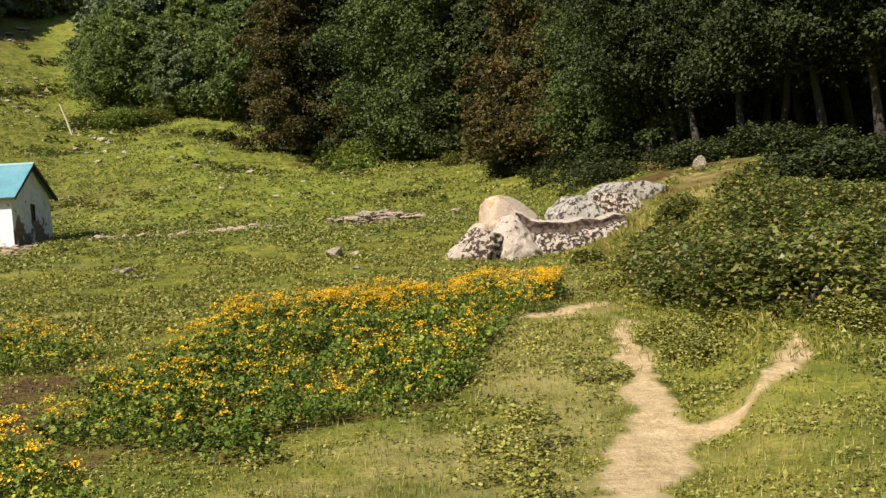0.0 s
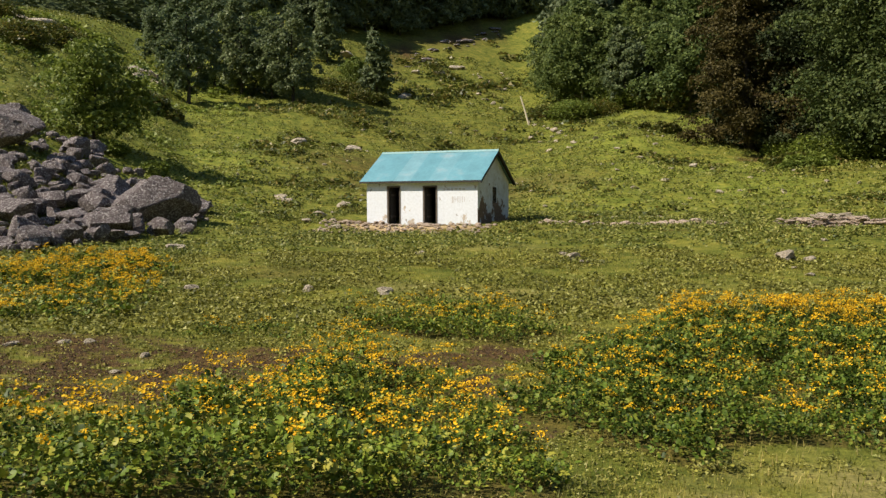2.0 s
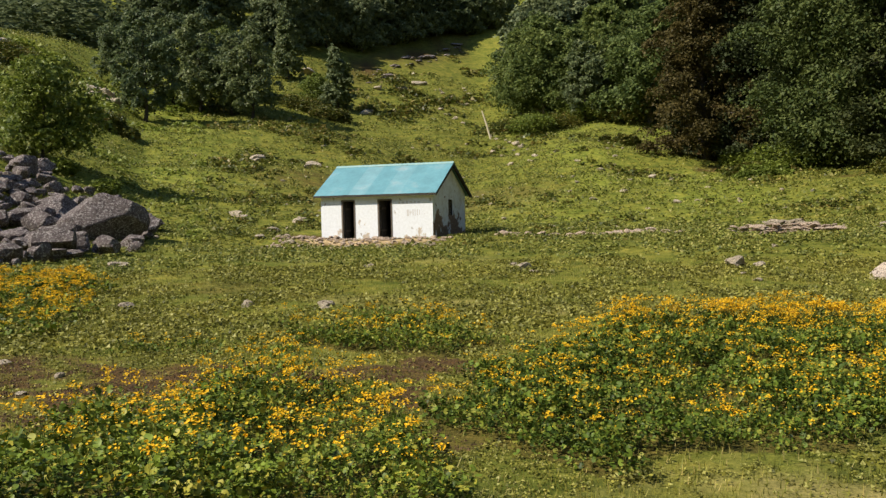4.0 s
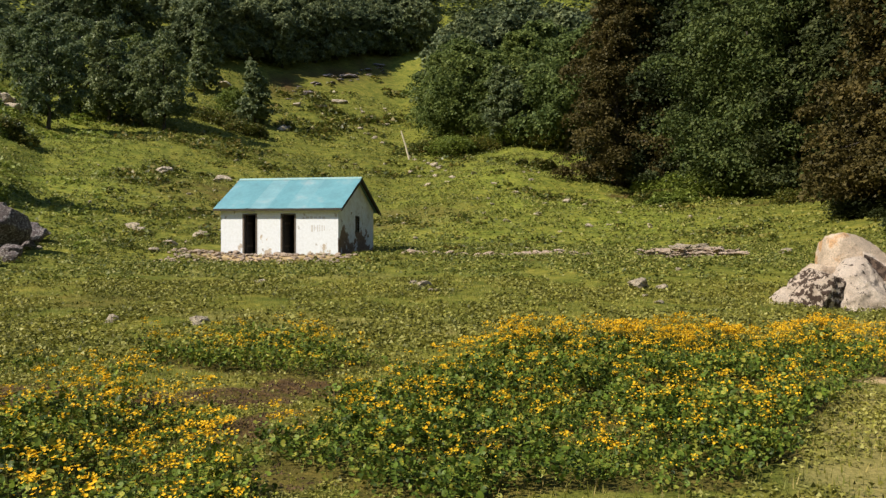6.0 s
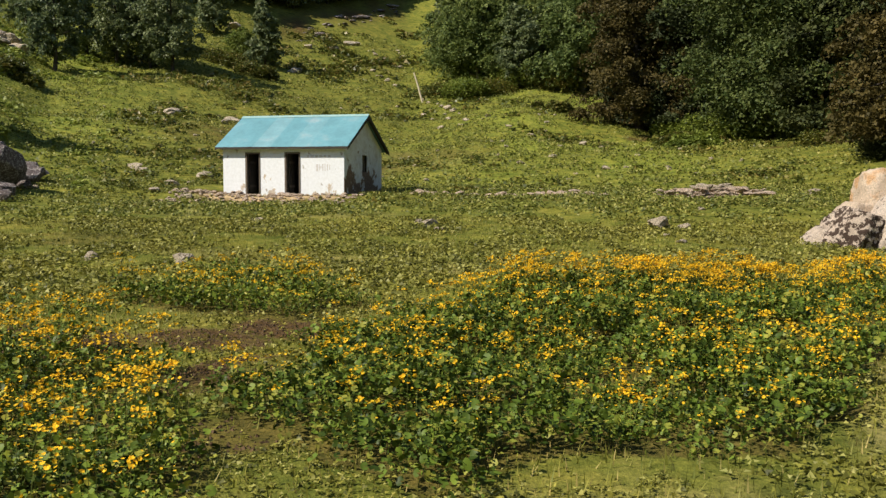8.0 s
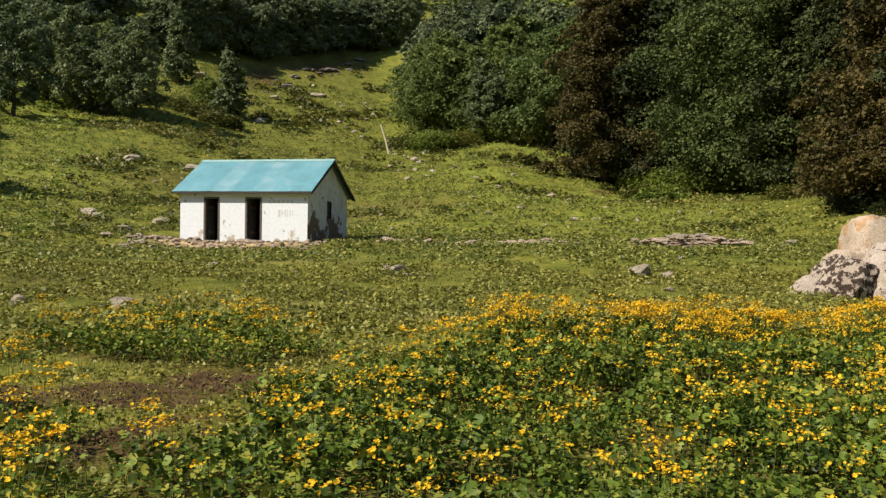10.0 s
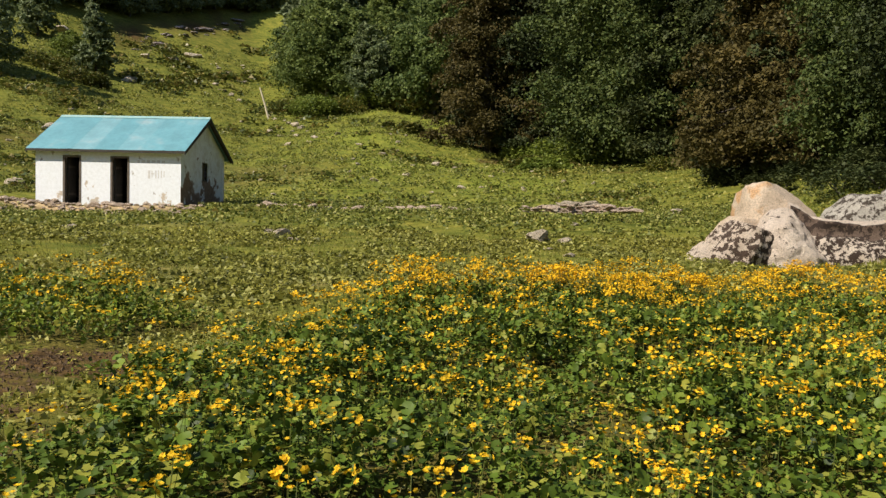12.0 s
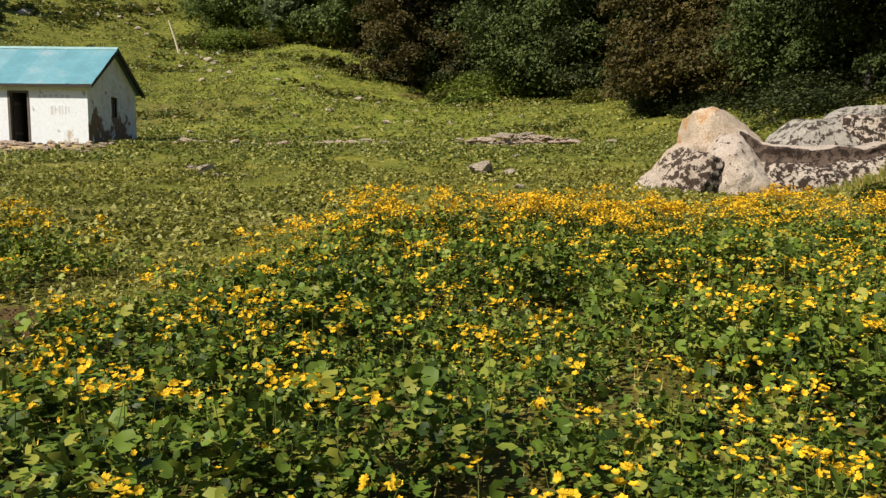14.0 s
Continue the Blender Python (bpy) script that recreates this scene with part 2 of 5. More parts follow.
def bare_soil(x, y):
    """How bare the ground is: trodden earth among the flower patches, and dry worn turf beside the trail."""
    m = np.zeros(np.shape(x))
    for cx, cy, rx, ry, k in ((-12.6, 10.3, 4.2, 2.4, 1.5), (-9.4, 12.9, 1.7, 1.0, 1.4), (-6.8, 15.0, 0.9, 0.5, 1.2), (-7.4, 14.0, 0.9, 0.5, 1.1), (-6.0, 12.8, 0.55, 0.9, 1.2), (-4.6, 11.2, 0.5, 0.6, 0.6), (-17, 21, 3, 1.2, 0.4),
                              (-25.4, 38.0, 4.6, 1.3, 1.2), (-13.5, 38.5, 5, 0.5, 0.7), (-21.0, 97.5, 1.8, 1.6, 1.0), (4.4, 29.5, 1.5, 3.0, 0.7), (7.6, 34.5, 2.6, 1.6, 0.9), (9.0, 38.0, 3.5, 2.0, 1.3), (-3, 82, 8, 2, 0.6), (-38, 60, 7, 9, 0.55), (-47, 66, 9, 7, 0.55), (-33, 74, 5, 6, 0.4)):
        q = ((x - cx) / rx) ** 2 + ((y - cy) / ry) ** 2
        m = np.maximum(m, k * np.clip(1.6 - q, 0, 1))
    b, r = np.degrees(np.arctan2(x, y - 3)), np.hypot(x, y - 3)
    edge = np.interp(b, FOREST_BEAR, FOREST_EDGE)
    m = np.maximum(m, np.where((b > -15) & (b < 60), np.clip((r - edge) / 3 + 0.6, 0, 1), 0) * 1.6)
    m = np.clip(m, 0, 1) * np.clip(0.85 + 0.7 * vnoise(x, y, 0.9, 21) + 0.8 * vnoise(x, y, 0.3, 22), 0, 1)
    # rocky earth below the hilltop trees
    band = np.interp(b, [-36, -28.6], [178, 222])
    m = np.maximum(m, np.where((b > -36.5) & (b < -28.6), np.clip(1.4 - np.abs(r - band - 6) / 12, 0, 1), 0) * np.clip(0.7 + 0.9 * vnoise(x, y, 4.0, 23), 0, 1))
    # dark humus under the marsh plants; its colour also stands in for leaf shade
    for poly, seed in ((PATCH_A, 100), (PATCH_B, 140), (PATCH_C, 180)):
        m = np.maximum(m, 0.55 * inside(x, y, poly, 0.42, seed))
    return m


def ground_material():
    m, nodes, links, b = material("meadow_ground")
    at = nodes.new("ShaderNodeAttribute")
    at.attribute_name = "bare"
    tr = nodes.new("ShaderNodeAttribute")
    tr.attribute_name = "trail"
    n1 = noise_node(nodes, links, 0.22, 5, 0.6)
    n2 = noise_node(nodes, links, 2.2, 6, 0.7)
    n3 = noise_node(nodes, links, 22.0, 5, 0.7)
    dr = nodes.new("ShaderNodeAttribute")
    dr.attribute_name = "dry"
    green = ramp(nodes, links, n1, [(0.30, (0.082, 0.104, 0.020)), (0.5, (0.148, 0.160, 0.030)), (0.72, (0.235, 0.205, 0.052))])
    green = mix(nodes, links, 0.62, green, ramp(nodes, links, n2, [(0.3, (0.060, 0.080, 0.014)), (0.55, (0.185, 0.184, 0.033)), (0.75, (0.35, 0.28, 0.088))]))
    lu = nodes.new("ShaderNodeAttribute")
    lu.attribute_name = "lush"
    green = mix(nodes, links, lu.outputs["Fac"], green, ramp(nodes, links, n2, [(0.3, (0.125, 0.165, 0.026)), (0.55, (0.235, 0.270, 0.042)), (0.75, (0.33, 0.33, 0.085))]))
    n6 = noise_node(nodes, links, 0.75, 7, 0.72)
    green = mix(nodes, links, 0.8, green, ramp(nodes, links, n6, [(0.36, (0.40, 0.52, 0.4)), (0.5, (0.95, 0.97, 0.9)), (0.64, (1.45, 1.28, 1.15))]), 'MULTIPLY')
    green = mix(nodes, links, dr.outputs["Fac"], green, ramp(nodes, links, n2, [(0.3, (0.20, 0.172, 0.050)), (0.7, (0.38, 0.31, 0.13))]))
    green = mix(nodes, links, 0.75, green, ramp(nodes, links, n3, [(0.3, (0.35, 0.42, 0.3)), (0.55, (1.0, 1.0, 1.0)), (0.75, (1.6, 1.5, 1.25))]), 'MULTIPLY')
    soil = ramp(nodes, links, noise_node(nodes, links, 6.0, 6, 0.7), [(0.3, (0.034, 0.021, 0.010)), (0.7, (0.128, 0.078, 0.028))])
    dust = ramp(nodes, links, noise_node(nodes, links, 5.0, 6, 0.7), [(0.3, (0.34, 0.245, 0.125)), (0.7, (0.55, 0.42, 0.25))])
    soil = mix(nodes, links, 0.8, soil, ramp(nodes, links, n3, [(0.35, (0.35, 0.33, 0.3)), (0.5, (1, 1, 1)), (0.68, (1.7, 1.6, 1.5))]), 'MULTIPLY')
    c = mix(nodes, links, at.outputs["Fac"], green, soil)
    dust = mix(nodes, links, 0.5, dust, ramp(nodes, links, n3, [(0.35, (0.45, 0.42, 0.38)), (0.5, (1, 1, 1)), (0.7, (1.25, 1.22, 1.2))]), 'MULTIPLY')
    c = mix(nodes, links, tr.outputs["Fac"], c, dust)
    links.new(c, b.inputs["Base Color"])
    b.inputs["Roughness"].default_value = 0.95
    b.inputs["Specular IOR Level"].default_value = 0.1
    add = nodes.new("ShaderNodeMath")
    add.operation = 'MULTIPLY_ADD'
    links.new(n2, add.inputs[0])
    add.inputs[1].default_value = 3.0
    links.new(n3, add.inputs[2])
    bump(nodes, links, add.outputs[0], b, 0.5, 0.06)
    return m


def rock_material(name, a, c, lichen, amount=0.5, scale=1.0, stain=None):
    m, nodes, links, b = material(name)
    n1 = noise_node(nodes, links, 1.1 * scale, 7, 0.65)
    n2 = noise_node(nodes, links, 2.6 * scale, 8, 0.7, off=(5, 3, 1))
    n3 = noise_node(nodes, links, 16 * scale, 6, 0.7)
    col = ramp(nodes, links, n1, [(0.3, a), (0.7, c)])
    col = mix(nodes, links, ramp(nodes, links, n2, [(1 - amount - 0.012, (0, 0, 0)), (1 - amount + 0.012, (1, 1, 1))]), col, lichen)
    if stain:
        n4 = noise_node(nodes, links, 0.9 * scale, 3, 0.5, off=(9, 2, 7))
        col = mix(nodes, links, ramp(nodes, links, n4, [(0.56, (0, 0, 0)), (0.64, (1, 1, 1))]), col, stain)
    col = mix(nodes, links, 0.85, col, ramp(nodes, links, n3, [(0.3, (0.35, 0.33, 0.32)), (0.5, (0.95, 0.95, 0.95)), (0.7, (1.25, 1.22, 1.2))]), 'MULTIPLY')
    links.new(col, b.inputs["Base Color"])
    b.inputs["Roughness"].default_value = 0.9
    hgt = nodes.new("ShaderNodeMath")
    hgt.operation = 'MULTIPLY_ADD'
    links.new(n2, hgt.inputs[0])
    hgt.inputs[1].default_value = 1.6
    links.new(n3, hgt.inputs[2])
    bump(nodes, links, hgt.outputs[0], b, 0.9, 0.10)
    return m


M_GROUND = ground_material()
M_ROCK_PALE = rock_material("pale_boulder", (0.60, 0.49, 0.40), (0.80, 0.69, 0.59), (0.060, 0.034, 0.022), 0.41, 2.2)
M_ROCK_PEACH = rock_material("peach_boulder", (0.56, 0.44, 0.33), (0.74, 0.61, 0.48), (0.10, 0.06, 0.04), 0.33, 1.5, (0.62, 0.38, 0.20))
M_ROCK_GREY = rock_material("grey_boulder", (0.40, 0.37, 0.32), (0.60, 0.56, 0.50), (0.07, 0.052, 0.04), 0.47, 2.0)
M_ROCK_STREAK = rock_material("streaked_boulder", (0.60, 0.50, 0.41), (0.80, 0.70, 0.60), (0.050, 0.028, 0.018), 0.52, 2.8)
M_ROCK_SPOT = rock_material("spotted_boulder", (0.58, 0.47, 0.38), (0.76, 0.65, 0.55), (0.075, 0.045, 0.030), 0.52, 2.6)
# dark brown rock for the band under the long slab's lip
M_ROCK_HOLLOW = rock_material("dark_hollow", (0.13, 0.085, 0.062), (0.21, 0.15, 0.115), (0.045, 0.026, 0.018), 0.50, 2.2)
M_ROCK_DARK = rock_material("grey_scree", (0.058, 0.043, 0.043), (0.245, 0.198, 0.194), (0.52, 0.48, 0.46), 0.45, 4.2)
M_ROCK_MID = rock_material("meadow_stone", (0.36, 0.30, 0.22), (0.64, 0.55, 0.42), (0.13, 0.095, 0.065), 0.42, 3.0)
M_ROCK_WARM = rock_material("warm_stone", (0.46, 0.34, 0.25), (0.72, 0.58, 0.46), (0.30, 0.20, 0.14), 0.36, 2.5)
M_LEAF_MARSH = leaf_material("marsh_leaf", (0.022, 0.042, 0.007), (0.152, 0.216, 0.030), 0.50, 0.12, (0.30, 0.29, 0.05), 0.18)
M_PETAL = leaf_material("yellow_petal", (0.54, 0.295, 0.012), (0.85, 0.545, 0.028), 0.65, 0.2, None, 0.15)
M_STEM = leaf_material("flower_stem", (0.08, 0.10, 0.02), (0.17, 0.19, 0.05), 0.6, 0.2)
M_WEED = leaf_material("turf_weed", (0.058, 0.064, 0.013), (0.300, 0.280, 0.055), 0.55, 0.18, (0.38, 0.36, 0.12), 0.25)
M_WEED_FAR = leaf_material("far_weed", (0.046, 0.068, 0.016), (0.228, 0.248, 0.054), 0.55, 0.2, (0.34, 0.32, 0.11), 0.25)
M_BLADE = leaf_material("grass_blade", (0.12, 0.145, 0.020), (0.27, 0.26, 0.052), 0.6, 0.3, (0.44, 0.36, 0.15))
M_BUSH = leaf_material("bush_leaf", (0.050, 0.070, 0.014), (0.150, 0.165, 0.032), 0.45, 0.24, (0.28, 0.22, 0.07), 0.35)
M_FERN = leaf_material("bracken", (0.10, 0.150, 0.026), (0.24, 0.285, 0.060), 0.55, 0.3)
M_TREE_GREEN = leaf_material("tree_leaf_green", (0.032, 0.055, 0.018), (0.094, 0.120, 0.040), 0.6, 0.2, None, 0.15)
# dark tree green; on shrubs and undergrowth its darkness stands in for forest shade
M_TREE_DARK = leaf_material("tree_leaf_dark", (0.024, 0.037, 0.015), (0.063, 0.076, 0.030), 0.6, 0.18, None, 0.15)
M_TREE_BROWN = leaf_material("tree_leaf_brown", (0.045, 0.040, 0.015), (0.102, 0.081, 0.029), 0.6, 0.2, None, 0.15)
M_TREE_SOFT = leaf_material("tree_leaf_soft", (0.070, 0.108, 0.036), (0.184, 0.225, 0.072), 0.6, 0.34, None, 0.15)
# leaf colours lightened and blued: distance haze put into the far trees
M_TREE_HAZE = leaf_material("tree_leaf_haze", (0.085, 0.118, 0.072), (0.195, 0.228, 0.130), 0.6, 0.30, None, 0.15)
M_TREE_HAZE_PALE = leaf_material("tree_leaf_haze_pale", (0.090, 0.130, 0.070), (0.205, 0.245, 0.125), 0.55, 0.32)


def simple(name, a, c, scale=4.0, rough=0.8, bumpy=0.4, dist=0.01, metal=0.0):
    m, nodes, links, b = material(name)
    n = noise_node(nodes, links, scale, 7, 0.7)
    links.new(ramp(nodes, links, n, [(0.3, a), (0.7, c)]), b.inputs["Base Color"])
    b.inputs["Roughness"].default_value = rough
    b.inputs["Metallic"].default_value = metal
    bump(nodes, links, n, b, bumpy, dist)
    return m


M_BARK = simple("bark", (0.024, 0.020, 0.017), (0.075, 0.062, 0.052), 6, 0.95, 0.9, 0.03)
M_BARK_PALE = simple("pale_bark", (0.16, 0.145, 0.125), (0.34, 0.31, 0.27), 6, 0.95, 0.9, 0.03)
M_WOOD = simple("weathered_wood", (0.07, 0.055, 0.045), (0.17, 0.14, 0.11), 8, 0.85)
M_DARKWOOD = simple("sooty_wood", (0.02, 0.017, 0.015), (0.06, 0.05, 0.042), 8, 0.85)
M_FADED = simple("faded_paint", (0.50, 0.49, 0.50), (0.70, 0.69, 0.70), 9, 0.9)
M_INSIDE = simple("sooty_plaster", (0.06, 0.05, 0.04), (0.12, 0.10, 0.08), 2, 0.95)
M_CLOD = simple("earth_clod", (0.034, 0.021, 0.010), (0.13, 0.078, 0.034), 9, 0.95, 0.6)
M_POLE = simple("bleached_pole", (0.42, 0.36, 0.24), (0.60, 0.53, 0.38), 8, 0.8)


def plaster_material(name, grubby):
    """Whitewash, flaking off brown mud render: more of it gone on the weather side."""
    m, nodes, links, b = material(name)
    tc = nodes.new("ShaderNodeTexCoord")
    sep = nodes.new("ShaderNodeSeparateXYZ")
    links.new(tc.outputs["Object"], sep.inputs[0])
    n1 = noise_node(nodes, links, 0.95 if grubby else 1.4, 8, 0.65, off=(3, 1, 4))
    n2 = noise_node(nodes, links, 7, 6, 0.7)
    white = ramp(nodes, links, n2, [(0.3, (0.69, 0.72, 0.77)), (0.6, (0.80, 0.84, 0.91))])
    if grubby:
        n5 = noise_node(nodes, links, 2.4, 8, 0.7, off=(1, 8, 2))
        white = mix(nodes, links, ramp(nodes, links, n5, [(0.46, (0, 0, 0)), (0.74, (1, 1, 1))]), white, (0.54, 0.52, 0.50))
    smudge = ramp(nodes, links, noise_node(nodes, links, 2.1, 4, 0.55, off=(7, 5, 1)), [(0.66, (0, 0, 0)), (0.70, (1, 1, 1))])
    white = mix(nodes, links, smudge, white, (0.36, 0.33, 0.31))
    ma = nodes.new("ShaderNodeMath")
    ma.operation = 'MULTIPLY_ADD'
    links.new(sep.outputs[2], ma.inputs[0])
    ma.inputs[1].default_value = -0.13 if grubby else -0.16
    links.new(n1, ma.inputs[2])
    lo = 0.385 if grubby else 0.52
    flake = ramp(nodes, links, ma.outputs[0], [(lo, (0, 0, 0)), (lo + 0.03, (1, 1, 1))])
    mud = ramp(nodes, links, n2, [(0.3, (0.13, 0.085, 0.06)), (0.7, (0.30, 0.21, 0.155))])
    if not grubby:
        mud = ramp(nodes, links, n2, [(0.3, (0.42, 0.35, 0.28)), (0.7, (0.60, 0.52, 0.44))])
    c = mix(nodes, links, flake, white, mud)
    links.new(c, b.inputs["Base Color"])
    b.inputs["Roughness"].default_value = 0.9
    bump(nodes, links, n2, b, 0.4, 0.01)
    return m


M_PLASTER = plaster_material("whitewash", False)
M_PLASTER_GABLE = plaster_material("grubby_whitewash", True)


def roof_material(name, tint):
    m, nodes, links, b = material(name)
    n1 = noise_node(nodes, links, 0.9, 5, 0.6)
    n2 = noise_node(nodes, links, 6, 6, 0.7)
    info = nodes.new("ShaderNodeObjectInfo")
    c = ramp(nodes, links, n1, [(0.3, tuple(0.8 * v for v in tint)), (0.55, tint), (0.75, tuple(0.6 * v + 0.16 for v in tint))])
    c = mix(nodes, links, 1.0, c, ramp(nodes, links, info.outputs["Random"], [(0, (0.88, 0.93, 0.94)), (0.6, (1.0, 1.0, 1.0)), (1, (1.75, 1.16, 1.10))]), 'MULTIPLY')
    c = mix(nodes, links, 0.4, c, ramp(nodes, links, n2, [(0.35, (0.7, 0.72, 0.74)), (0.6, (1.05, 1.05, 1.05))]), 'MULTIPLY')
    links.new(c, b.inputs["Base Color"])
    b.inputs["Roughness"].default_value = 0.55
    return m


M_CAP = simple("faded_cap", (0.16, 0.34, 0.36), (0.30, 0.44, 0.42), 5, 0.6)
M_ROOF = roof_material("turquoise_paint", (0.125, 0.305, 0.365))

# ---- ground ----
def build_ground():
    radii = np.concatenate([[0], np.geomspace(0.06, 4, 36)[:-1], np.geomspace(4, 25, 230)[:-1], np.geomspace(25, 130, 120)[:-1], np.geomspace(130, 900, 50)])
    ang = np.radians(np.concatenate([np.linspace(-72, 36, 240), np.linspace(36, 288, 80)[1:-1]]))
    rr, aa = np.meshgrid(radii[1:], ang, indexing="ij")
    x, y = rr * np.sin(aa), 3 + rr * np.cos(aa)
    v = np.stack([x, y, ground_z(x, y)], -1).reshape(-1, 3)
    v = np.concatenate([v, [[0, 3, gz(0, 3)]]])
    n, k = rr.shape
    i, j = np.meshgrid(np.arange(n - 1), np.arange(k), indexing="ij")
    j2 = (j + 1) % k
    f = np.stack([i * k + j, i * k + j2, (i + 1) * k + j2, (i + 1) * k + j], -1).reshape(-1, 4)
    f = f[:, ::-1]
    c = len(v) - 1
    me = mesh_np("ground", v, f, M_GROUND, True)
    bm = bmesh.new()
    bm.from_mesh(me)
    bm.verts.ensure_lookup_table()
    for q in range(k):
        bm.faces.new((bm.verts[c], bm.verts[(q + 1) % k], bm.verts[q])).smooth = True
    bm.normal_update()
    bm.to_mesh(me)
    bm.free()
    co = np.zeros(len(me.vertices) * 3, np.float32)
    me.vertices.foreach_get("co", co)
    co = co.reshape(-1, 3)
    a = me.attributes.new("trail", 'FLOAT', 'POINT')
    a.data.foreach_set("value", np.clip(trail_mask(co[:, 0], co[:, 1]) / 0.12 + 0.3, 0, 1).astype(np.float32))
    a = me.attributes.new("bare", 'FLOAT', 'POINT')
    a.data.foreach_set("value", bare_soil(co[:, 0], co[:, 1]).astype(np.float32))
    a = me.attributes.new("lush", 'FLOAT', 'POINT')
    a.data.foreach_set("value", lushness(co[:, 0], co[:, 1]).astype(np.float32))
    a = me.attributes.new("dry", 'FLOAT', 'POINT')
    a.data.foreach_set("value", dryness(co[:, 0], co[:, 1]).astype(np.float32))
    return tagged(new("ground", me), "rolling alpine meadow of short turf and bare soil", "ground", kind="structure")


build_ground()

# ---- rocks ----
def unit_ball(level):
    bm = bmesh.new()
    bmesh.ops.create_icosphere(bm, subdivisions=level, radius=1.0)
    v = np.array([p.co[:] for p in bm.verts])
    f = np.array([[p.index for p in q.verts] for q in bm.faces])
    bm.free()
    return v, f


BALLS = {k: unit_ball(k) for k in (2, 3, 4, 5)}


def rock_mesh(name, seed, half, mat, level=3, cuts=14, depth=0.42, rough=0.035):
    """A broken block: a ball sheared off by flat planes, with uneven faces."""
    r = np.random.default_rng(seed)
    v, f = BALLS[level]
    v = v.copy()
    n = r.normal(size=(cuts, 3))
    n /= np.linalg.norm(n, axis=1)[:, None]
    d = r.uniform(depth, 0.88, cuts)
    dots = v @ n.T
    s = np.where(dots > 0.05, d[None] / np.maximum(dots, 0.05), 9).min(1)
    v = v * np.minimum(1, s)[:, None]
    w = np.array([noise.noise_vector(Vector(p * 2.2 + seed)) for p in v])
    w2 = np.array([noise.noise_vector(Vector(p * 6.5 + seed)) for p in v]) if level > 2 else 0
    v = v + rough * w * 1.6 + rough * 0.7 * w2
    return mesh_np(name, v * np.array(half), f, mat, level > 4)


def rock(name, seed, x, y, half, mat, label, group="", spin=None, z=None, level=3, lean=0.0, category="rock", sink=0.45, **kw):
    ob = new(name, rock_mesh(name, seed, half, mat, level, **kw))
    r = np.random.default_rng(seed)
    spin = r.uniform(0, 360) if spin is None else spin
    z = gz(x, y) + half[2] * sink if z is None else z
    ob.matrix_basis = pose(x, y, z, lean, 0, spin)
    return tagged(ob, label, category, group)


# the pale outcrop beside the trail
OUT = "pale boulders of the outcrop"


def hewn(name, seed, half, mat, planes, rough=0.05):
    """A boulder with chosen flat faces: planes are (nx, ny, nz, distance) on the unit ball."""
    v, f = BALLS[5]
    p = np.array(planes, float)
    n = p[:, :3] / np.linalg.norm(p[:, :3], axis=1)[:, None]
    dots = v @ n.T
    s = np.where(dots > 0.05, p[None, :, 3] / np.maximum(dots, 0.05), 9)
    s = -np.log(np.exp(-90 * np.minimum(s, 1.3)).sum(1) + math.exp(-90 * 1.14)) / 90
    v = v * s[:, None]
    w = np.array([noise.noise_vector(Vector(q * 1.7 + seed)) + 0.5 * noise.noise_vector(Vector(q * 4.2 + seed)) + 0.36 * noise.noise_vector(Vector(q * 9 + seed)) + 0.2 * noise.noise_vector(Vector(q * 19 + seed)) for q in v])
    return mesh_np(name, (v + rough * 1.5 * w) * np.array(half), f, mat, True)


def outcrop(seed, x, y, z, half, planes, label, mat=None, spin=0, rough=0.042):
    ob = new("boulder", hewn("boulder", seed, half, mat or M_ROCK_PALE, planes, rough))
    ob.matrix_basis = pose(x, y, z, 0, 0, spin)
    return tagged(ob, label, "boulder", OUT)


